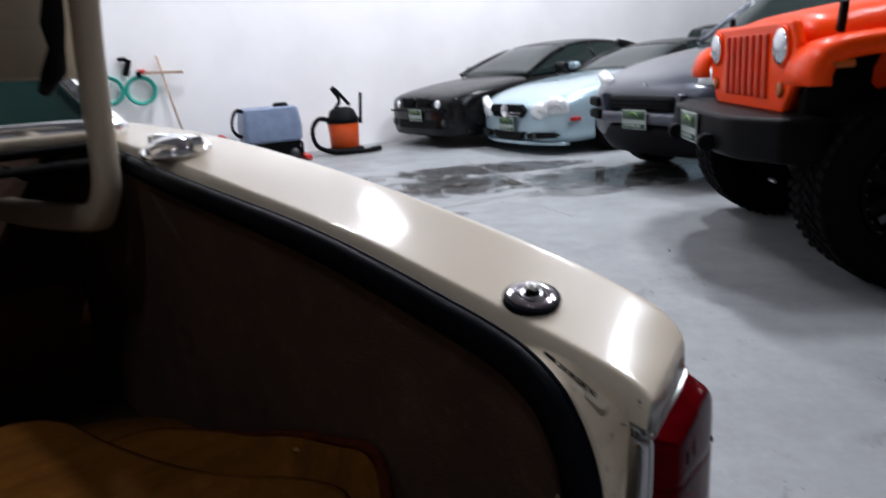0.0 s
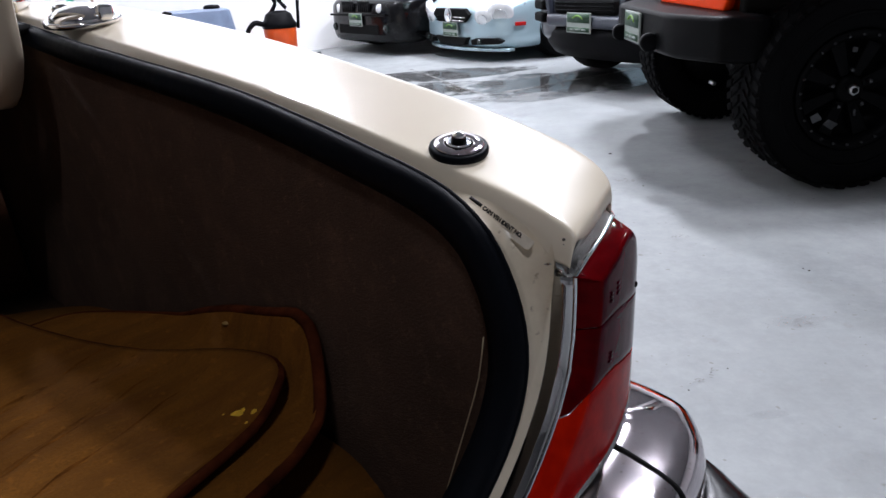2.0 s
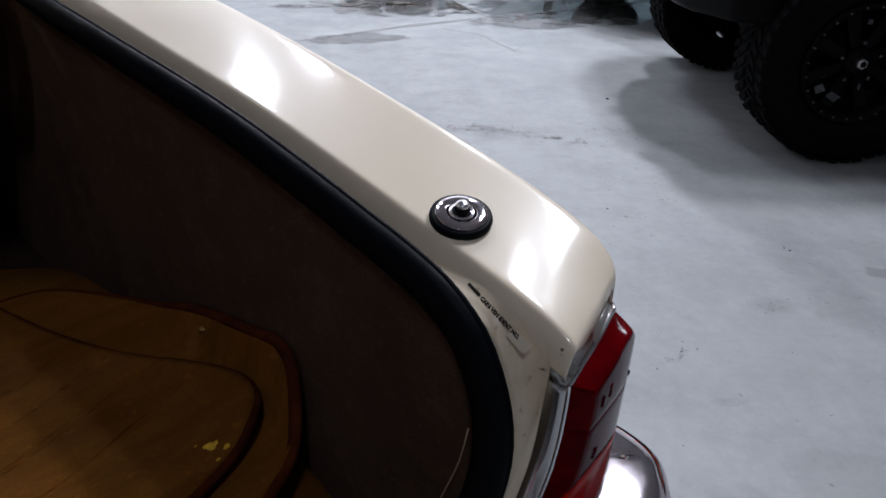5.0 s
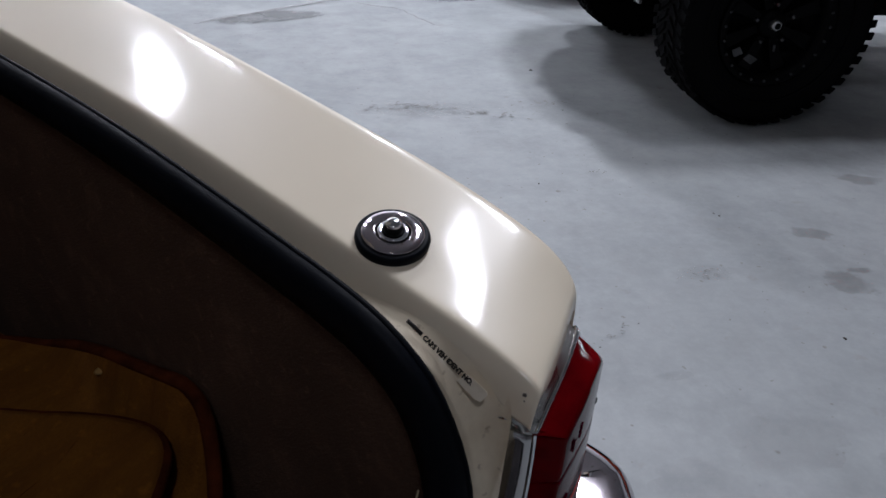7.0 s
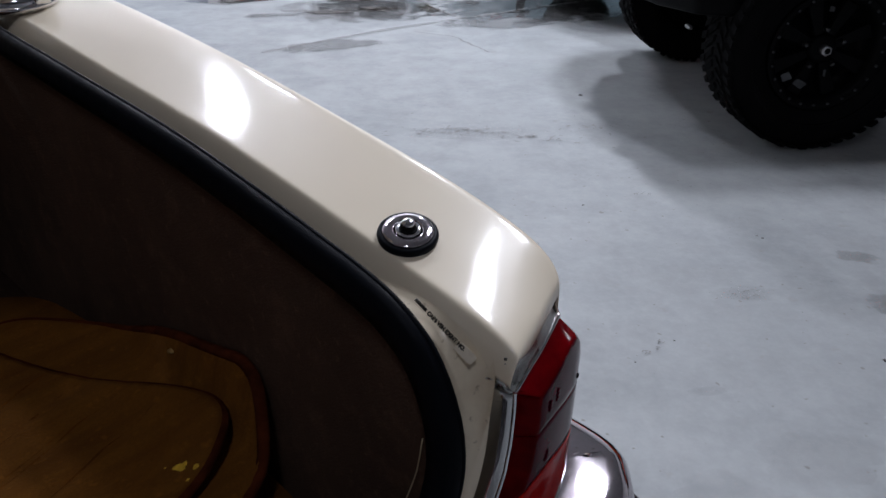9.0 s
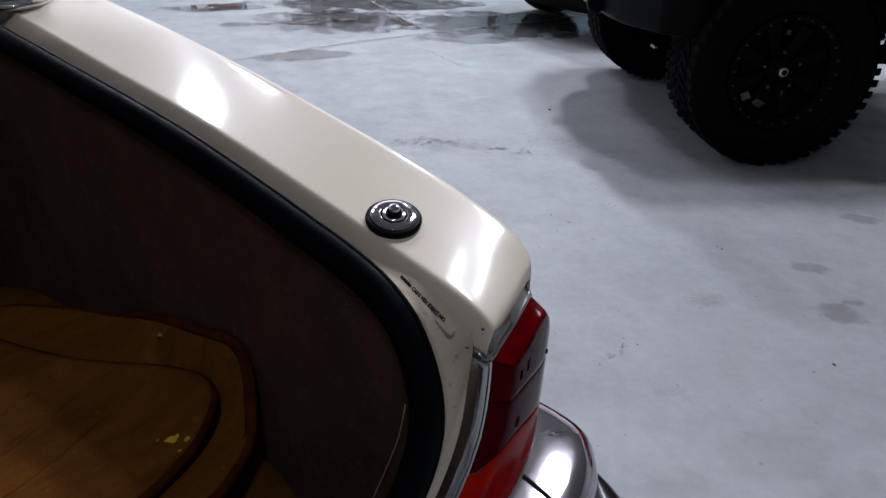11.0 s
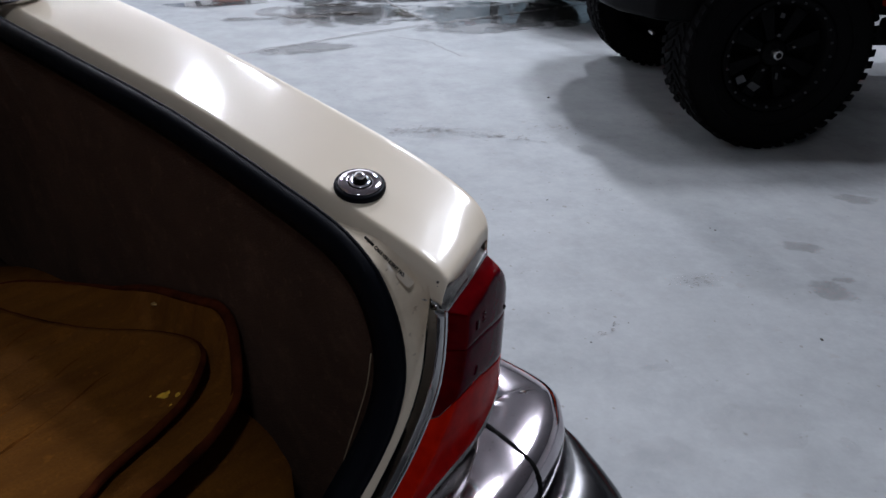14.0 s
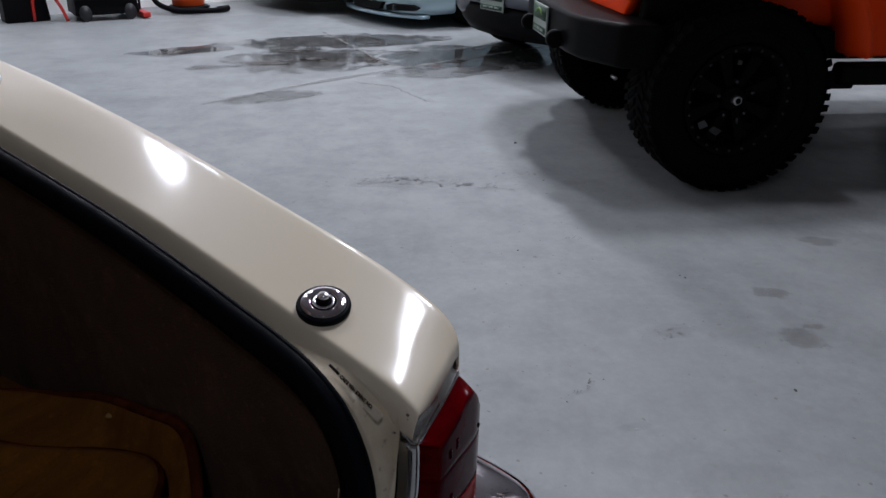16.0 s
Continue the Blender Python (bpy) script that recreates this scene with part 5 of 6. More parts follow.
def build_sedan():
    """Large black saloon by the wall."""
    car = thing("black_sedan", "large glossy black sedan parked along the wall", "car", pose(-0.30, 9.80, 0, 0, 0, 124))
    st = [(0.0, 0.60, 0.20, 0.57, 0.63), (-0.10, 0.82, 0.14, 0.61, 0.70), (-0.35, 0.91, 0.12, 0.66, 0.76), (-0.9, 0.94, 0.18, 0.71, 0.84), (-1.5, 0.95, 0.20, 0.77, 0.90), (-2.6, 0.95, 0.20, 0.81, 0.92),
          (-3.8, 0.95, 0.20, 0.84, 0.94), (-4.6, 0.92, 0.22, 0.85, 0.96), (-4.85, 0.84, 0.30, 0.82, 0.92), (-4.95, 0.7, 0.4, 0.74, 0.82)]
    part("body", loft(body_rings(st)), BLACK_PAINT, car, sub=2)
    build_cabin(car, ((-1.35, 0.90), (-2.2, 1.25), (-3.3, 1.27), (-4.25, 0.95)), 0.80, 0.58, BLACK_PAINT, DARK_GLASS)
    for s in (1, -1):
        for x in (0.50, 0.68):
            part("headlamp", lathe([(0.060, -0.03), (0.062, 0.012), (0.045, 0.026), (0.01, 0.03)], axis="y", steps=20, m=pose(s * x, -0.045 - 0.12 * (x - 0.5) / 0.18, 0.575, 180, 0, s * -18)), LAMP_GLASS, car)
        part("indicator", box((0.05, 0.12, 0.08), (s * 0.82, -0.24, 0.60)), DARK_GLASS, car, bevel=0.01)
        for i in range(6):
            part("grille_slat", box((0.022, 0.03, 0.13), (s * (0.08 + 0.045 * i), 0.0, 0.60)), BLACK_PLASTIC, car)
        part("fog_lamp", lathe([(0.05, 0), (0.05, 0.02), (0.03, 0.03)], axis="y", steps=16, m=pose(s * 0.62, -0.04, 0.34, 180, 0, 0)), DARK_GLASS, car)
        part("grille_frame", box((0.30, 0.03, 0.018), (s * 0.2, 0.004, 0.672)), DARK_STEEL, car, bevel=0.004)
        part("door_mirror", box((0.20, 0.10, 0.13), (s * 1.02, -1.75, 0.95)), BLACK_PAINT, car, bevel=0.03)
    part("lower_intake", box((0.95, 0.05, 0.12), (0, -0.03, 0.32)), GAP, car, bevel=0.01)
    part("bumper_line", box((1.3, 0.03, 0.025), (0, 0.005, 0.50)), BLACK_PLASTIC, car, bevel=0.005)
    build_plate(car, pose(0.0, 0.02, 0.44))
    for x in (0.86, -0.86):
        for y in (-0.88, -3.95):
            build_wheel(car, pose(x, y, 0.34, 0, 0, 0 if x > 0 else 180), 0.34, 0.24, 0.24, BLACK_RIM, 7)


def build_roadster():
    """Ice-blue two-seater."""
    car = thing("blue_roadster", "ice blue metallic two-seat roadster", "car", pose(0.88, 8.60, 0, 0, 0, 118))
    st = [(0.03, 0.42, 0.20, 0.42, 0.52), (-0.04, 0.68, 0.15, 0.49, 0.60), (-0.18, 0.84, 0.12, 0.56, 0.68), (-0.5, 0.90, 0.12, 0.63, 0.77), (-1.0, 0.915, 0.14, 0.70, 0.84), (-1.6, 0.91, 0.15, 0.74, 0.89),
          (-2.6, 0.91, 0.16, 0.78, 0.91), (-3.6, 0.91, 0.18, 0.80, 0.93), (-4.3, 0.84, 0.24, 0.78, 0.90), (-4.5, 0.7, 0.34, 0.7, 0.78)]
    part("body", loft(body_rings(st)), ICE_BLUE, car, sub=2)
    build_cabin(car, ((-1.55, 0.88), (-2.25, 1.15), (-2.95, 1.16), (-3.6, 0.93)), 0.74, 0.55, BLACK_PAINT, DARK_GLASS, ())
    part("grille", prism([(-0.37, 0.02), (-0.28, -0.065), (0.28, -0.065), (0.37, 0.02), (0.31, 0.085), (-0.31, 0.085)], 0.05, pose(0, 0.040, 0.490, 100, 0, 180) @ pose(0, 0, -0.03)), GAP, car, bevel=0.006)
    for i in range(4):
        part("grille_bar", box((0.60 - 0.03 * abs(i - 1), 0.016, 0.013), (0, 0.073 - i * 0.010, 0.445 + 0.036 * i)), DULL_CHROME, car)
    part("grille_emblem", lathe([(0.075, 0), (0.08, 0.008), (0.072, 0.012), (0.066, 0.004)], axis="y", steps=28, m=pose(0, 0.087, 0.505, 180, 0, 0)), CHROME, car, "plain round chrome emblem")
    for s in (1, -1):
        for x, r, y, z, turn in ((0.54, 0.115, -0.030, 0.475, 20), (0.71, 0.140, -0.125, 0.515, 40)):
            oval = pose(s * x, y, z, 180 - 22, 0, s * -turn) @ Matrix.Diagonal((1.08, 0.8, 1.0, 1))
            lens = part("headlamp", lathe([(r, -0.08), (r, 0.0), (r * 0.92, 0.022), (r * 0.7, 0.042), (r * 0.3, 0.054), (r * 0.02, 0.057)], axis="y", steps=28, m=oval), LAMP_GLASS, car)
            part("headlamp_rim", lathe([(r * 0.50, 0.050), (r * 0.54, 0.050), (r * 0.54, 0.056), (r * 0.50, 0.058)], axis="y", steps=24, hollow=True, m=oval), CHROME, lens)
        part("side_marker", box((0.02, 0.13, 0.04), (s * 0.868, -0.28, 0.405), (0, 0, s * 14)), RED_MARK, car, bevel=0.006)
        part("fog_intake", prism([(-0.20 * s, -0.045), (0.16 * s, -0.030), (0.21 * s, 0.000), (0.15 * s, 0.034), (-0.14 * s, 0.030), (-0.21 * s, 0.012)], 0.14, pose(s * 0.58, -0.065, 0.232, 90, 0, s * -19) @ pose(0, 0, -0.07)), GAP, car, bevel=0.008, smooth=False)
        part("fog_lamp", lathe([(0.028, 0), (0.030, 0.02), (0.015, 0.03)], axis="y", steps=16, m=pose(s * 0.53, 0.03, 0.228, 180, 0, s * -17)), DARK_GLASS, car)
        part("door_mirror", box((0.18, 0.09, 0.11), (s * 0.98, -1.75, 0.95)), ICE_BLUE, car, bevel=0.03)
    part("lower_intake", prism([(-0.25, -0.045), (0.25, -0.045), (0.34, 0.045), (0.20, 0.034), (-0.20, 0.034), (-0.34, 0.045)], 0.10, pose(0, 0.015, 0.222, 90, 0, 180) @ pose(0, 0, -0.05)), GAP, car, bevel=0.008, smooth=False)
    part("front_lip", loft([[(x, 0.05 - 0.20 * abs(x / 0.8) ** 2.2, z) for z in (0.115, 0.150)] + [(x, -0.05 - 0.20 * abs(x / 0.8) ** 2.2, z) for z in (0.150, 0.115)] for x in np.linspace(-0.8, 0.8, 17)]), ICE_BLUE, car)
    build_plate(car, pose(0.0, 0.070, 0.345))
    for x in (0.82, -0.82):
        for y in (-0.86, -3.42):
            build_wheel(car, pose(x, y, 0.325, 0, 0, 0 if x > 0 else 180), 0.325, 0.24, 0.235, SILVER, 5)


def build_crossover():
    """Slate-blue sport utility."""
    car = thing("slate_suv", "slate blue metallic sport utility vehicle", "car", pose(1.70, 5.98, 0, 0, 0, 113))
    st = [(0.0, 0.55, 0.42, 0.66, 0.74), (-0.08, 0.78, 0.36, 0.72, 0.84), (-0.25, 0.90, 0.30, 0.80, 0.93), (-0.6, 0.955, 0.27, 0.88, 1.02), (-1.2, 0.965, 0.27, 0.96, 1.10), (-1.6, 0.96, 0.27, 1.0, 1.13),
          (-3.0, 0.96, 0.27, 1.02, 1.14), (-4.2, 0.95, 0.30, 1.02, 1.15), (-4.65, 0.88, 0.36, 1.0, 1.12), (-4.8, 0.76, 0.44, 0.9, 1.0)]
    part("body", loft(body_rings(st)), SLATE, car, sub=2)
    build_cabin(car, ((-1.35, 1.12), (-2.15, 1.64), (-3.9, 1.66), (-4.6, 1.16)), 0.80, 0.62, SLATE, DARK_GLASS)
    part("grille", box((0.80, 0.08, 0.13), (0, -0.015, 0.665)), GAP, car, bevel=0.035)
    for z in (0.635, 0.665, 0.695):
        part("grille_bar", box((0.76, 0.012, 0.008), (0, 0.026, z)), BLACK_PLASTIC, car)
    part("bumper_bar", box((0.96, 0.09, 0.105), (0, 0.006, 0.548)), SLATE, car, bevel=0.03)
    for s in (1, -1):
        for z, h in ((0.668, 0.085), (0.560, 0.080)):
            part("side_intake", box((0.29, 0.12, h), (s * 0.65, -0.06, z), (0, 0, s * -22)), GAP, car, bevel=0.02)
        oval = pose(s * 0.70, -0.19, 0.805, 180 - 36, 0, s * -30) @ Matrix.Diagonal((1.25, 0.8, 0.95, 1))
        part("headlamp", lathe([(0.14, -0.08), (0.14, 0.0), (0.13, 0.025), (0.10, 0.045), (0.04, 0.06), (0.004, 0.062)], axis="y", steps=28, m=oval), LAMP_GLASS, car)
        part("bumper_strut", box((0.05, 0.06, 0.26), (s * 0.47, -0.0, 0.62), (0, s * 12, 0)), SLATE, car, bevel=0.01)
        part("door_mirror", box((0.22, 0.12, 0.16), (s * 1.05, -1.75, 1.18)), SLATE, car, bevel=0.03)
    rings = []
    for x in np.linspace(-0.90, 0.90, 19):
        y = 0.035 - 0.30 * abs(x / 0.9) ** 2.6
        rings.append([(x, y - 0.30, 0.22), (x, y - 0.10, 0.24), (x, y - 0.02, 0.33), (x, y, 0.43), (x, y - 0.01, 0.488), (x, y - 0.10, 0.495)])
    part("lower_bumper", loft(rings), BLACK_PLASTIC, car, "unpainted black lower bumper")
    part("grille_badge", lathe([(0.03, 0), (0.03, 0.006), (0.01, 0.01)], axis="y", steps=16, m=pose(0, -0.06, 0.80, 140, 0, 0)), CHROME, car, "small plain hood badge")
    build_plate(car, pose(0.0, 0.062, 0.54))
    for x in (0.86, -0.86):
        for y in (-0.90, -3.75):
            build_wheel(car, pose(x, y, 0.37, 0, 0, 0 if x > 0 else 180), 0.37, 0.27, 0.24, SILVER, 5)


def build_far_suv():
    car = thing("green_hatchback", "dark green upright hatchback parked behind", "car", pose(4.55, 13.0, 0, 0, 0, 135))
    st = [(0.0, 0.66, 0.36, 0.80, 0.88), (-0.06, 0.80, 0.30, 0.86, 0.95), (-0.3, 0.85, 0.28, 0.90, 1.0), (-1.3, 0.86, 0.28, 0.94, 1.04), (-3.6, 0.86, 0.28, 0.95, 1.05), (-4.0, 0.82, 0.32, 0.94, 1.02)]
    part("body", loft(body_rings(st)), DARK_GREEN, car, sub=1)
    build_cabin(car, ((-1.15, 1.02), (-1.60, 1.46), (-3.6, 1.48), (-3.95, 1.04)), 0.80, 0.68, DARK_GREEN, DARK_GLASS, (0.35, 0.65))
    part("grille", box((0.9, 0.04, 0.18), (0, 0.0, 0.70)), GAP, car, bevel=0.01)
    for s in (1, -1):
        part("headlamp", lathe([(0.10, 0), (0.10, 0.03), (0.05, 0.05)], axis="y", steps=20, m=pose(s * 0.62, 0.0, 0.74, 180, 0, 0)), LAMP_GLASS, car)
        part("door_mirror", box((0.16, 0.08, 0.15), (s * 0.92, -1.35, 1.12)), BLACK_PLASTIC, car, bevel=0.02)
    for x in (0.80, -0.80):
        for y in (-0.75, -3.2):
            build_wheel(car, pose(x, y, 0.38, 0, 0, 0 if x > 0 else 180), 0.38, 0.26, 0.23, SILVER, 5)


def tread_mesh(radius, width, count=40):
    """Lugs of a mud tyre: four staggered rows of blocks, with side lugs."""
    verts, faces = [], []
    def block(cx, a, lx, la, depth, skew):
        base = len(verts)
        for r in (radius - 0.012, radius + depth):
            k = 1.0 if r < radius else 0.86
            for sx, sa in ((-1, -1), (1, -1), (1, 1), (-1, 1)):
                x = cx + sx * lx * k
                an = a + sa * la * k + skew * sx
                verts.append((x, r * math.cos(an), r * math.sin(an)))
        for f in ((0, 1, 2, 3), (4, 5, 6, 7), (0, 1, 5, 4), (1, 2, 6, 5), (2, 3, 7, 6), (3, 0, 4, 7)):
            faces.append(tuple(base + i for i in f))
    w = width / 2
    step = 2 * math.pi / count
    for i in range(count):
        a = i * step
        for s in (-1, 1):
            block(s * w * 0.86, a + (0.25 if s > 0 else -0.25) * step, w * 0.19, step * 0.33, 0.004 if i % 2 else 0.0, 0.02 * s)
            block(s * w * 0.34, a + (0.5 if s > 0 else 0.0) * step, w * 0.24, step * 0.30, 0.006, 0.05 * s)
    mesh = bpy.data.meshes.new("tread")
    mesh.from_pydata(verts, [], faces)
    mesh.materials.append(TYRE)
    return mesh


def build_offroader():
    """Lifted orange off-roader on mud tyres."""
    car = thing("orange_offroader", "lifted orange off-road vehicle with black steel bumper", "car", pose(1.433, 3.912, 0, 0, 0, 85.5))
    # local: y forward, x to its right (away from the aisle); front of the bumper at y = 0
    st = [(-0.30, 0.60, 0.74, 1.08, 1.17), (-0.36, 0.66, 0.72, 1.12, 1.21), (-0.9, 0.70, 0.72, 1.18, 1.28), (-1.30, 0.74, 0.70, 1.22, 1.32), (-1.40, 0.76, 0.66, 1.22, 1.32)]
    part("hood", loft(body_rings(st)), ORANGE, car, sub=1)
    grille = part("grille_panel", prism([(-0.50, 0.755), (0.50, 0.755), (0.62, 0.90), (0.64, 1.07), (0.57, 1.18), (-0.57, 1.18), (-0.64, 1.07), (-0.62, 0.90)], 0.05, pose(0, -0.30, 0, 90, 0, 180)), ORANGE, car, bevel=0.02)
    # solid blocks in darker orange, the shade of the slots put into their colour
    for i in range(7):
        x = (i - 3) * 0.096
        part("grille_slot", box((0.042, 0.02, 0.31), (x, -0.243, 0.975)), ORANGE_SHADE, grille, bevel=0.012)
    for s in (1, -1):
        ring = part("headlamp", lathe([(0.085, -0.02), (0.088, 0.012), (0.076, 0.022), (0.045, 0.034), (0.01, 0.038)], axis="y", steps=28, m=pose(s * 0.485, -0.252, 1.065, 180, 0, 0)), REFLECTOR, grille)
        part("headlamp_rim", lathe([(0.086, 0.0), (0.096, 0.004), (0.094, 0.014), (0.086, 0.016)], axis="y", steps=28, m=pose(s * 0.485, -0.252, 1.065, 180, 0, 0)), ORANGE, grille)
        part("turn_signal", lathe([(0.034, 0), (0.036, 0.012), (0.02, 0.018)], axis="y", steps=18, m=pose(s * 0.49, -0.252, 0.87, 180, 0, 0)), AMBER, car)
        flare = [Vector((s * 0.78, -0.24, 0.90)), Vector((s * 0.78, -0.25, 0.98)), Vector((s * 0.78, -0.33, 1.05)), Vector((s * 0.78, -0.66, 1.075)), Vector((s * 0.78, -0.98, 1.06)), Vector((s * 0.78, -1.10, 0.99)), Vector((s * 0.78, -1.22, 0.80)), Vector((s * 0.78, -1.27, 0.64))]
        sec = [(-0.17, 0.0), (-0.17, 0.03), (0.0, 0.045), (0.11, 0.035), (0.13, 0.015), (0.13, -0.05), (0.115, -0.05), (0.10, 0.0)]
        part("wheel_flare", sweep(spline(flare, 30), [(-s * x, z) for x, z in sec], up=Vector((0, 0.6, 0.8))), ORANGE, car)
        part("marker_lamp", box((0.03, 0.10, 0.035), (s * 0.895, -0.33, 0.985)), AMBER, car, bevel=0.008)
        part("hood_latch", box((0.04, 0.03, 0.13), (s * 0.715, -0.40, 1.175), (0, s * 10, 0)), BLACK_PLASTIC, car, bevel=0.008)
        part("inner_arch", box((0.10, 0.90, 0.36), (s * 0.62, -0.75, 0.85)), GAP, car)
        part("body_side", box((0.04, 2.75, 0.55), (s * 0.77, -2.63, 0.885)), ORANGE, car, bevel=0.015)
        part("door_line", box((0.006, 0.012, 0.50), (s * 0.792, -1.85, 0.885)), GAP, car)
        part("door_hinge", box((0.02, 0.10, 0.035), (s * 0.798, -1.80, 0.98)), GAP, car, bevel=0.005)
        part("door_hinge", box((0.02, 0.10, 0.035), (s * 0.798, -1.80, 0.74)), GAP, car, bevel=0.005)
        part("rock_slider", box((0.10, 1.75, 0.10), (s * 0.79, -2.10, 0.535)), BLACK_PLASTIC, car, bevel=0.02)
        part("slider_bracket", box((0.05, 0.16, 0.08), (s * 0.77, -1.25, 0.50)), BLACK_PLASTIC, car, bevel=0.01)
        part("door_window", box((0.02, 1.9, 0.40), (s * 0.71, -2.60, 1.42), (0, -s * 6, 0)), DARK_GLASS, car)
        part("door_mirror", box((0.20, 0.10, 0.18), (s * 0.93, -1.60, 1.25)), BLACK_PLASTIC, car, bevel=0.03)
    part("body_floor", box((1.46, 3.4, 0.12), (0, -2.3, 0.66)), GAP, car)
    part("tail", box((1.52, 0.06, 0.58), (0, -3.98, 0.88)), ORANGE, car, bevel=0.015)
    part("windscreen", box((1.32, 0.02, 0.48), (0, -1.52, 1.50), (-24, 0, 0)), DARK_GLASS, car)
    part("hardtop", box((1.46, 2.35, 0.07), (0, -2.80, 1.74)), BLACK_PLASTIC, car, bevel=0.03)
    # steel bumper with angled ends
    plan = [(-0.86, -0.26), (-0.80, -0.14), (-0.56, -0.02), (-0.40, 0.0), (0.40, 0.0), (0.56, -0.02), (0.80, -0.14), (0.86, -0.26), (0.86, -0.34), (-0.86, -0.34)]
    bumper = part("steel_bumper", prism(plan, 0.20, pose(0, 0, 0.565)), BUMPER_BLACK, car, "textured black steel front bumper", bevel=0.025)
    for x in (-0.30, 0.30):
        part("shackle", lathe([(0.03, -0.02), (0.045, -0.02), (0.045, 0.02), (0.03, 0.02)], axis="x", at=(x, 0.03, 0.62), steps=18), BLACK_PLASTIC, bumper)
    build_plate(car, pose(0.10, 0.012, 0.665))
    part("steering_damper", lathe([(0.006, -0.036), (0.012, -0.032), (0.012, 0.032), (0.006, 0.036)], axis="x", at=(0.11, -0.46, 0.33), steps=14), STEEL, car, "bright steering damper clamp")
    for x in (-0.60, -0.585):
        part("damper_line", tube([Vector((x, -0.515, 0.60)), Vector((x + 0.03, -0.54, 0.68))], 0.006, 8), STEEL, car)
    part("front_axle", lathe([(0.05, -0.7), (0.05, 0.7)], axis="x", at=(0, -0.69, 0.44), steps=16), BLACK_PLASTIC, car)
    part("diff_cover", lathe([(0.05, -0.12), (0.14, -0.06), (0.14, 0.05), (0.05, 0.1)], axis="y", at=(0.18, -0.69, 0.44), steps=20), BLACK_PLASTIC, car)
    for s in (1, -1):
        part("shock_absorber", tube([Vector((s * 0.50, -0.66, 0.48)), Vector((s * 0.46, -0.70, 0.90))], 0.03, 10), STEEL, car)
        part("frame_rail", box((0.08, 3.8, 0.12), (s * 0.42, -2.2, 0.60)), GAP, car)
    tread = tread_mesh(0.430, 0.32, 50)
    for s in (-1, 1):
        for y in (-0.69, -3.35):
            build_mud_wheel(car, pose(s * 0.78, y, 0.44, 0, 0, 0 if s > 0 else 180), tread, s < 0)


def build_mud_wheel(car, m, tread, detailed):
    wheel = new("wheel")
    wheel.parent = car
    wheel.matrix_basis = m
    rr = 0.248
    part("tyre", lathe([(rr, -0.12), (rr + 0.02, -0.145), (0.33, -0.165), (0.40, -0.155), (0.426, -0.135), (0.428, 0.135), (0.40, 0.155), (0.33, 0.165), (rr + 0.02, 0.145), (rr, 0.12)], axis="x", steps=64, hollow=True), TYRE, wheel)
    new("tread", tread).parent = wheel
    # raised rib on the sidewall
    part("sidewall_rib", lathe([(0.315, 0.160), (0.320, 0.168), (0.330, 0.169), (0.335, 0.162)], axis="x", steps=64, hollow=True), TYRE, wheel)
    rim = part("rim", lathe([(0.05, 0.05), (0.185, 0.02), (0.212, 0.085), (0.218, 0.128), (0.250, 0.148), (0.256, 0.142), (0.246, 0.11), (0.21, -0.1), (0.05, -0.1)], axis="x", steps=48), BLACK_RIM, wheel, "satin black beadlock rim")
    bolt = None
    if detailed:
        for i in range(24):
            a = 2 * math.pi * i / 24
            if bolt is None:
                bolt = part("rim_bolt", lathe([(0.0072, 0), (0.0072, 0.006), (0.004, 0.008)], axis="x", steps=6), BOLT_STEEL, rim)
                b = bolt
            else:
                b = bolt.copy()
                scene.collection.objects.link(b)
            b.location = (0.142, 0.234 * math.cos(a), 0.234 * math.sin(a))
    for i in range(8):
        bm = box((0.03, 0.036, 0.150), (0.070, 0, 0.135), taper=1.8)
        bmesh.ops.transform(bm, matrix=pose(0, 0, 0, 45 * i + 22, 0, 0), verts=bm.verts)
        part("spoke", bm, BLACK_RIM, rim, bevel=0.005)
    if detailed:
        # bare machined windows between the spokes
        for turn, r, wide, tall in ((132, 0.180, 0.044, 0.040), (157, 0.165, 0.062, 0.034), (198, 0.110, 0.014, 0.036), (2, 0.168, 0.024, 0.022)):
            facet = prism([(-wide / 2, -tall / 2), (wide * 0.36, -tall * 0.6), (wide / 2, tall * 0.25), (-wide * 0.3, tall / 2)], 0.006, pose(0.096, 0, r, 90, 0, 90) @ pose(0, 0, 0, -14, 0, 0))
            bmesh.ops.transform(facet, matrix=pose(0, 0, 0, turn, 0, 0), verts=facet.verts)
            part("spoke_facet", facet, FACET, rim, "bare machined spoke edge", bevel=0.001)
    part("hub", lathe([(0.062, 0.04), (0.060, 0.095), (0.045, 0.105)], axis="x", steps=24), BLACK_RIM, rim)
    cap = part("hub_cap", lathe([(0.024, 0.10), (0.024, 0.132), (0.020, 0.138), (0.015, 0.139)], axis="x", steps=6), STEEL, rim, "polished hexagonal hub cap")
    part("cap_centre", lathe([(0.0135, 0.136), (0.0135, 0.1402), (0.004, 0.141)], axis="x", steps=12), BLACK_RIM, cap)
    for i in range(5):
        a = 2 * math.pi * i / 5 + 0.4
        part("lug_nut", lathe([(0.010, 0.09), (0.010, 0.112), (0.006, 0.117)], axis="x", steps=6, m=Matrix.Translation((0, 0.084 * math.cos(a), 0.084 * math.sin(a)))), DARK_STEEL, rim)


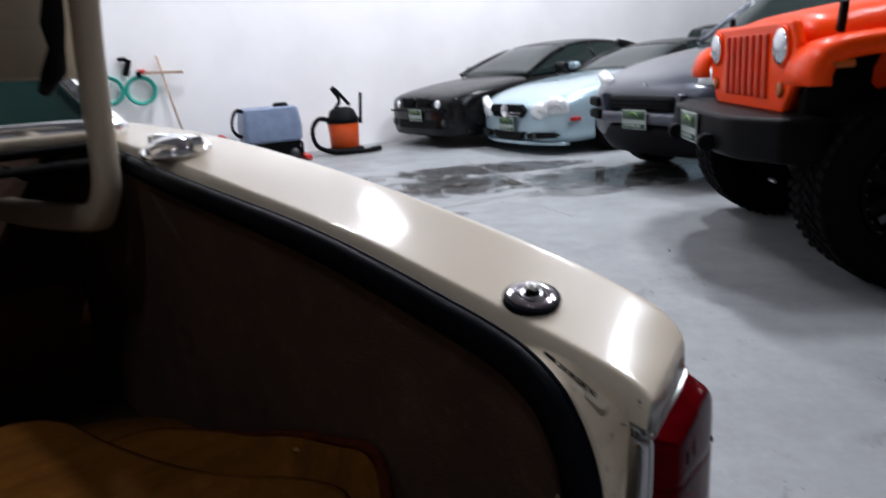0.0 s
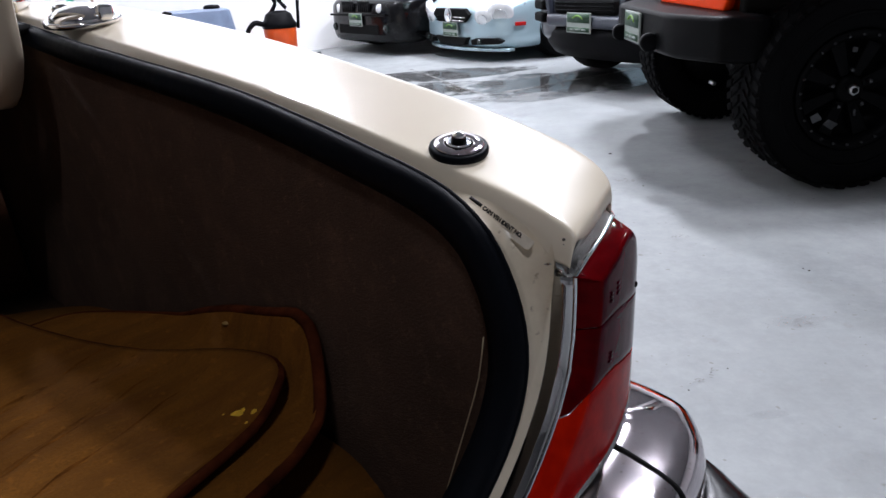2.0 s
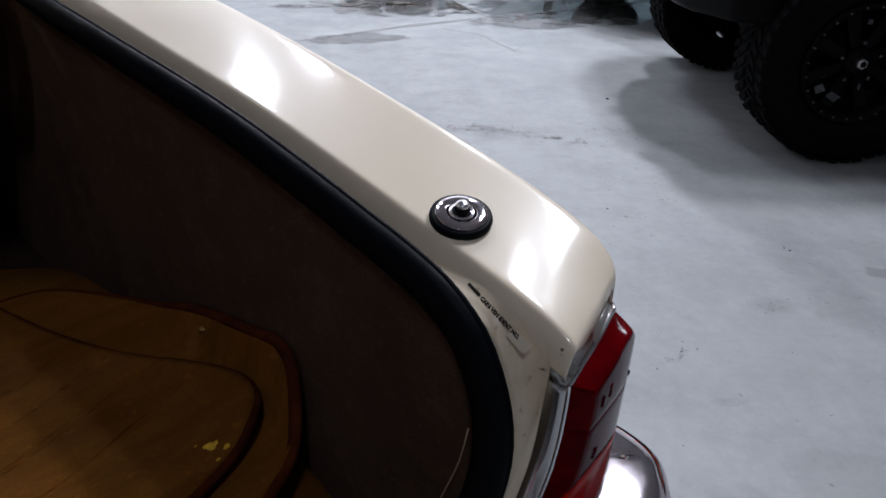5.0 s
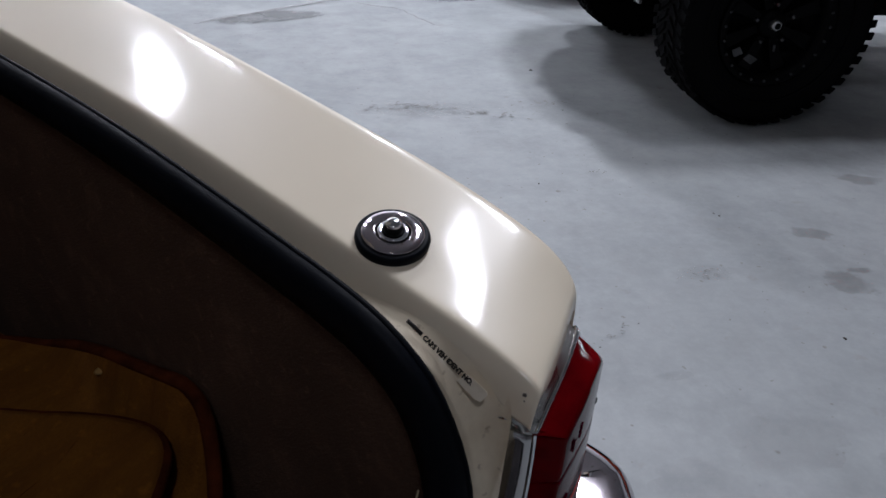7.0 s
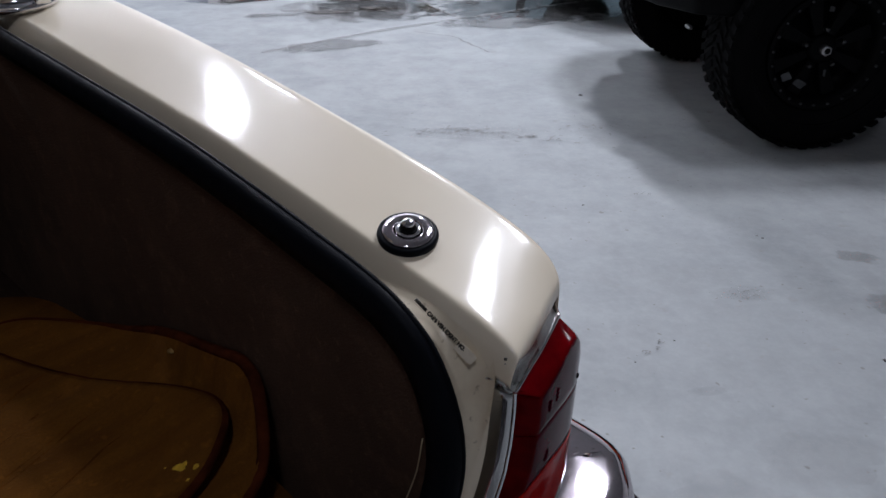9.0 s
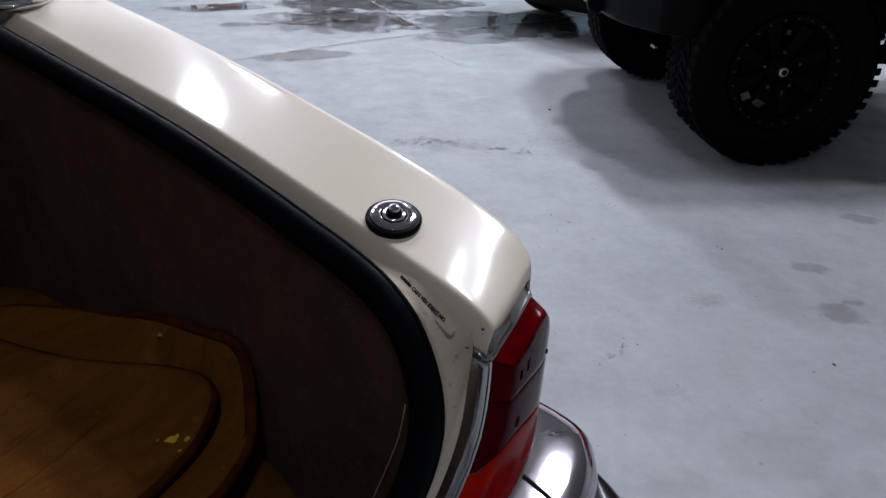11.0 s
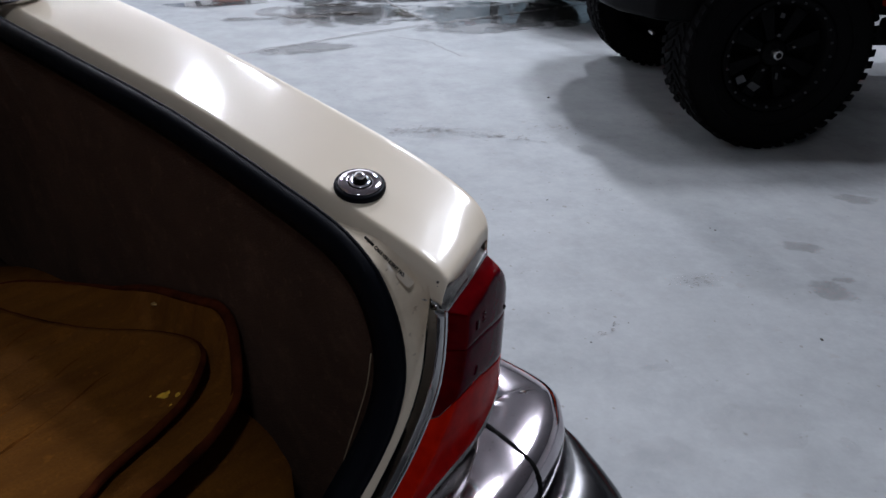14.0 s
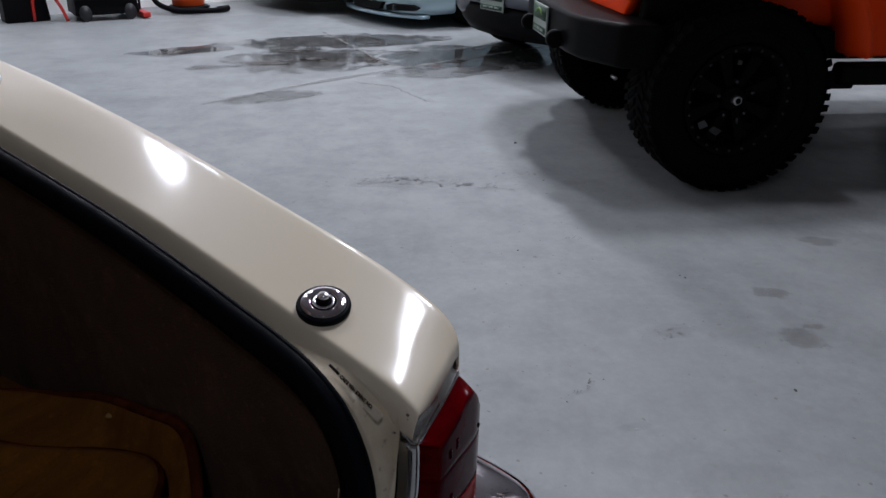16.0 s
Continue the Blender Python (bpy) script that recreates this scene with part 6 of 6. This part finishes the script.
# ---------------------------------------------------------------- workshop things along the wall
def build_scrubber():
    m = Matrix.Translation((-2.20, 9.22, 0)) @ pose(0, 0, 0, 0, 0, 25) @ Matrix.Diagonal((0.86, 1.0, 1.12, 1))
    ob = thing("floor_scrubber", "blue-grey floor scrubbing machine with black base", "floor scrubber", m)
    rings = []
    for z, wx, wy in ((0.24, 0.40, 0.26), (0.27, 0.42, 0.28), (0.42, 0.43, 0.28), (0.60, 0.40, 0.25), (0.63, 0.37, 0.23)):
        rings.append([(x * wx + 0.02, y * wy, z) for x, y in ((-1, -0.85), (-0.9, -1), (0.9, -1), (1, -0.85), (1, 0.85), (0.9, 1), (-0.9, 1), (-1, 0.85))])
    part("tank", loft(rings), MACHINE_BLUE, ob, "blue-grey plastic tank", bevel=0.02)
    part("base", box((0.80, 0.50, 0.18), (0.02, 0, 0.15), taper=0.96), BLACK_PLASTIC, ob, bevel=0.02)
    part("tank_lid", lathe([(0.11, 0.62), (0.115, 0.65), (0.09, 0.668), (0.02, 0.672)], at=(0.22, 0, 0), steps=24), BLACK_PLASTIC, ob)
    loop = [Vector((-0.36, -0.16, 0.60)), Vector((-0.46, -0.16, 0.62)), Vector((-0.52, -0.10, 0.54)), Vector((-0.53, -0.06, 0.42)), Vector((-0.46, -0.06, 0.34)), Vector((-0.38, -0.10, 0.33))]
    part("handle", tube(spline(loop, 24), 0.022, 8), BLACK_PLASTIC, ob)
    for x in (-0.26, 0.30):
        for y in (-0.24, 0.24):
            part("wheel", lathe([(0.075, -0.02), (0.08, 0), (0.075, 0.02)], axis="y", at=(x, y, 0.08), steps=20), RUBBER, ob)
    part("squeegee", box((0.10, 0.62, 0.05), (0.49, 0, 0.04)), RED_PLASTIC, ob, "red squeegee", bevel=0.01)
    part("squeegee_arm", tube([Vector((0.40, 0, 0.25)), Vector((0.50, 0.02, 0.18)), Vector((0.49, 0, 0.06))], 0.018, 8), BLACK_PLASTIC, ob)


def build_vacuum():
    m = Matrix.Translation((-1.30, 9.72, 0)) @ pose(0, 0, 0, 0, 0, 15) @ Matrix.Diagonal((1.1, 1.1, 1.28, 1))
    ob = thing("shop_vacuum", "orange drum shop vacuum with black lid and hose", "vacuum cleaner", m)
    part("drum", lathe([(0.15, 0.05), (0.175, 0.07), (0.19, 0.30), (0.19, 0.33)], steps=36), VAC_ORANGE, ob, "orange plastic drum")
    part("lid", lathe([(0.198, 0.32), (0.20, 0.36), (0.17, 0.40), (0.15, 0.45), (0.10, 0.48), (0.02, 0.485)], steps=36), BLACK_PLASTIC, ob)
    part("dolly", lathe([(0.22, 0.035), (0.235, 0.05), (0.20, 0.065)], steps=28), BLACK_PLASTIC, ob)
    for i in range(4):
        a = math.pi / 4 + i * math.pi / 2
        part("castor", lathe([(0.022, -0.012), (0.024, 0), (0.022, 0.012)], axis="x", at=(0.20 * math.cos(a), 0.20 * math.sin(a), 0.024), steps=14), RUBBER, ob)
    hose = [Vector((-0.17, -0.05, 0.36)), Vector((-0.30, -0.10, 0.38)), Vector((-0.39, -0.12, 0.28)), Vector((-0.36, -0.14, 0.12)), Vector((-0.20, -0.24, 0.05)), Vector((0.05, -0.28, 0.035)), Vector((0.30, -0.24, 0.03)), Vector((0.42, -0.10, 0.03))]
    part("hose", tube(spline(hose, 60), 0.026, 10), BLACK_PLASTIC, ob)
    part("handle", tube(spline([Vector((-0.08, 0, 0.47)), Vector((-0.02, 0, 0.56)), Vector((-0.10, 0, 0.68)), Vector((-0.05, 0, 0.66)), Vector((0.10, 0, 0.50))], 20), 0.022, 8), BLACK_PLASTIC, ob)
    part("wand", tube([Vector((0.22, 0.02, 0.30)), Vector((0.25, 0.02, 0.62))], 0.02, 8), BLACK_PLASTIC, ob)
    part("crevice_tool", tube([Vector((0.30, -0.10, 0.03)), Vector((0.44, 0.0, 0.03))], 0.02, 8), BLACK_PLASTIC, ob)


def build_wall_things():
    def wall_m(a, z, off=0.02):
        return Matrix.Translation(room(a, BACK - off, z)) @ pose(0, 0, 0, 0, 0, WALL_ANGLE)
    for k, (a, z) in enumerate(((1.70, 1.02), (1.32, 1.04))):
        ob = thing("coiled_hose", "green garden hose coiled on a wall hook", "hose", wall_m(a, z), "hoses on the wall")
        rings = []
        for i in range(130):
            t = 2 * math.pi * 4 * i / 129
            r = 0.165 + 0.012 * math.sin(t * 0.37 + k)
            rings.append(Vector((r * math.cos(t), -0.03 - 0.006 * i / 20, r * 0.95 * math.sin(t))))
        part("coil", tube(rings, 0.016, 7), HOSE_GREEN, ob)
        part("hook", box((0.05, 0.10, 0.07), (0, -0.05, 0.19)), BLACK_PLASTIC, ob, bevel=0.008)
    ob = thing("spray_gun", "black hose nozzle hanging on the wall", "hose nozzle", wall_m(1.58, 1.30))
    part("grip", box((0.07, 0.06, 0.20), (0, -0.03, 0.0), (0, 18, 0)), BLACK_PLASTIC, ob, bevel=0.012)
    part("head", box((0.10, 0.05, 0.05), (-0.04, -0.03, 0.10)), BLACK_PLASTIC, ob, bevel=0.01)
    ob = thing("wall_hook", "small red plastic hook on the wall", "hook", wall_m(1.74, 1.24))
    part("hook_body", box((0.09, 0.05, 0.06), (0, -0.025, 0)), RED_PLASTIC, ob, bevel=0.012)


def build_broom():
    m = Matrix.Translation(room(2.06, BACK - 0.25)) @ pose(0, 0, 0, 0, 0, WALL_ANGLE)
    ob = thing("push_broom", "wooden push broom leaning head up on the wall", "broom", m)
    part("broom_stick", tube([Vector((0.10, -0.02, 0.0)), Vector((-0.12, 0.20, 1.42))], 0.014, 10), WOOD, ob)
    part("broom_head", box((0.46, 0.05, 0.035), (-0.07, 0.155, 1.22), (0, 2, 0)), WOOD, ob, bevel=0.006)


def build_clutter():
    m = Matrix.Translation((-2.98, 9.05, 0)) @ pose(0, 0, 0, 0, 0, 30)
    ob = thing("tool_case", "low black tool case on the floor", "tool case", m)
    part("case_body", box((0.46, 0.26, 0.30), (0, 0, 0.15), taper=0.95), BLACK_PLASTIC, ob, bevel=0.02)
    part("case_handle", tube(spline([Vector((-0.08, 0, 0.29)), Vector((-0.07, 0, 0.34)), Vector((0.07, 0, 0.34)), Vector((0.08, 0, 0.29))], 14), 0.012, 8), BLACK_PLASTIC, ob)
    ob = thing("red_hose", "short curved red air hose on the floor", "hose", Matrix.Translation((-2.70, 8.95, 0)))
    line = [Vector((-0.16, 0.0, 0.014)), Vector((-0.13, 0.0, 0.26)), Vector((-0.06, 0.0, 0.40)), Vector((0.04, 0.0, 0.34)), Vector((0.14, -0.02, 0.18)), Vector((0.20, -0.04, 0.014))]
    part("hose_line", tube(spline(line, 30), 0.017, 8), RED_PLASTIC, ob)


build_hall()
build_floor_marks()
build_saloon()
build_mats()
build_offroader()
build_crossover()
build_roadster()
build_sedan()
build_far_suv()
build_scrubber()
build_vacuum()
build_wall_things()
build_broom()
build_clutter()
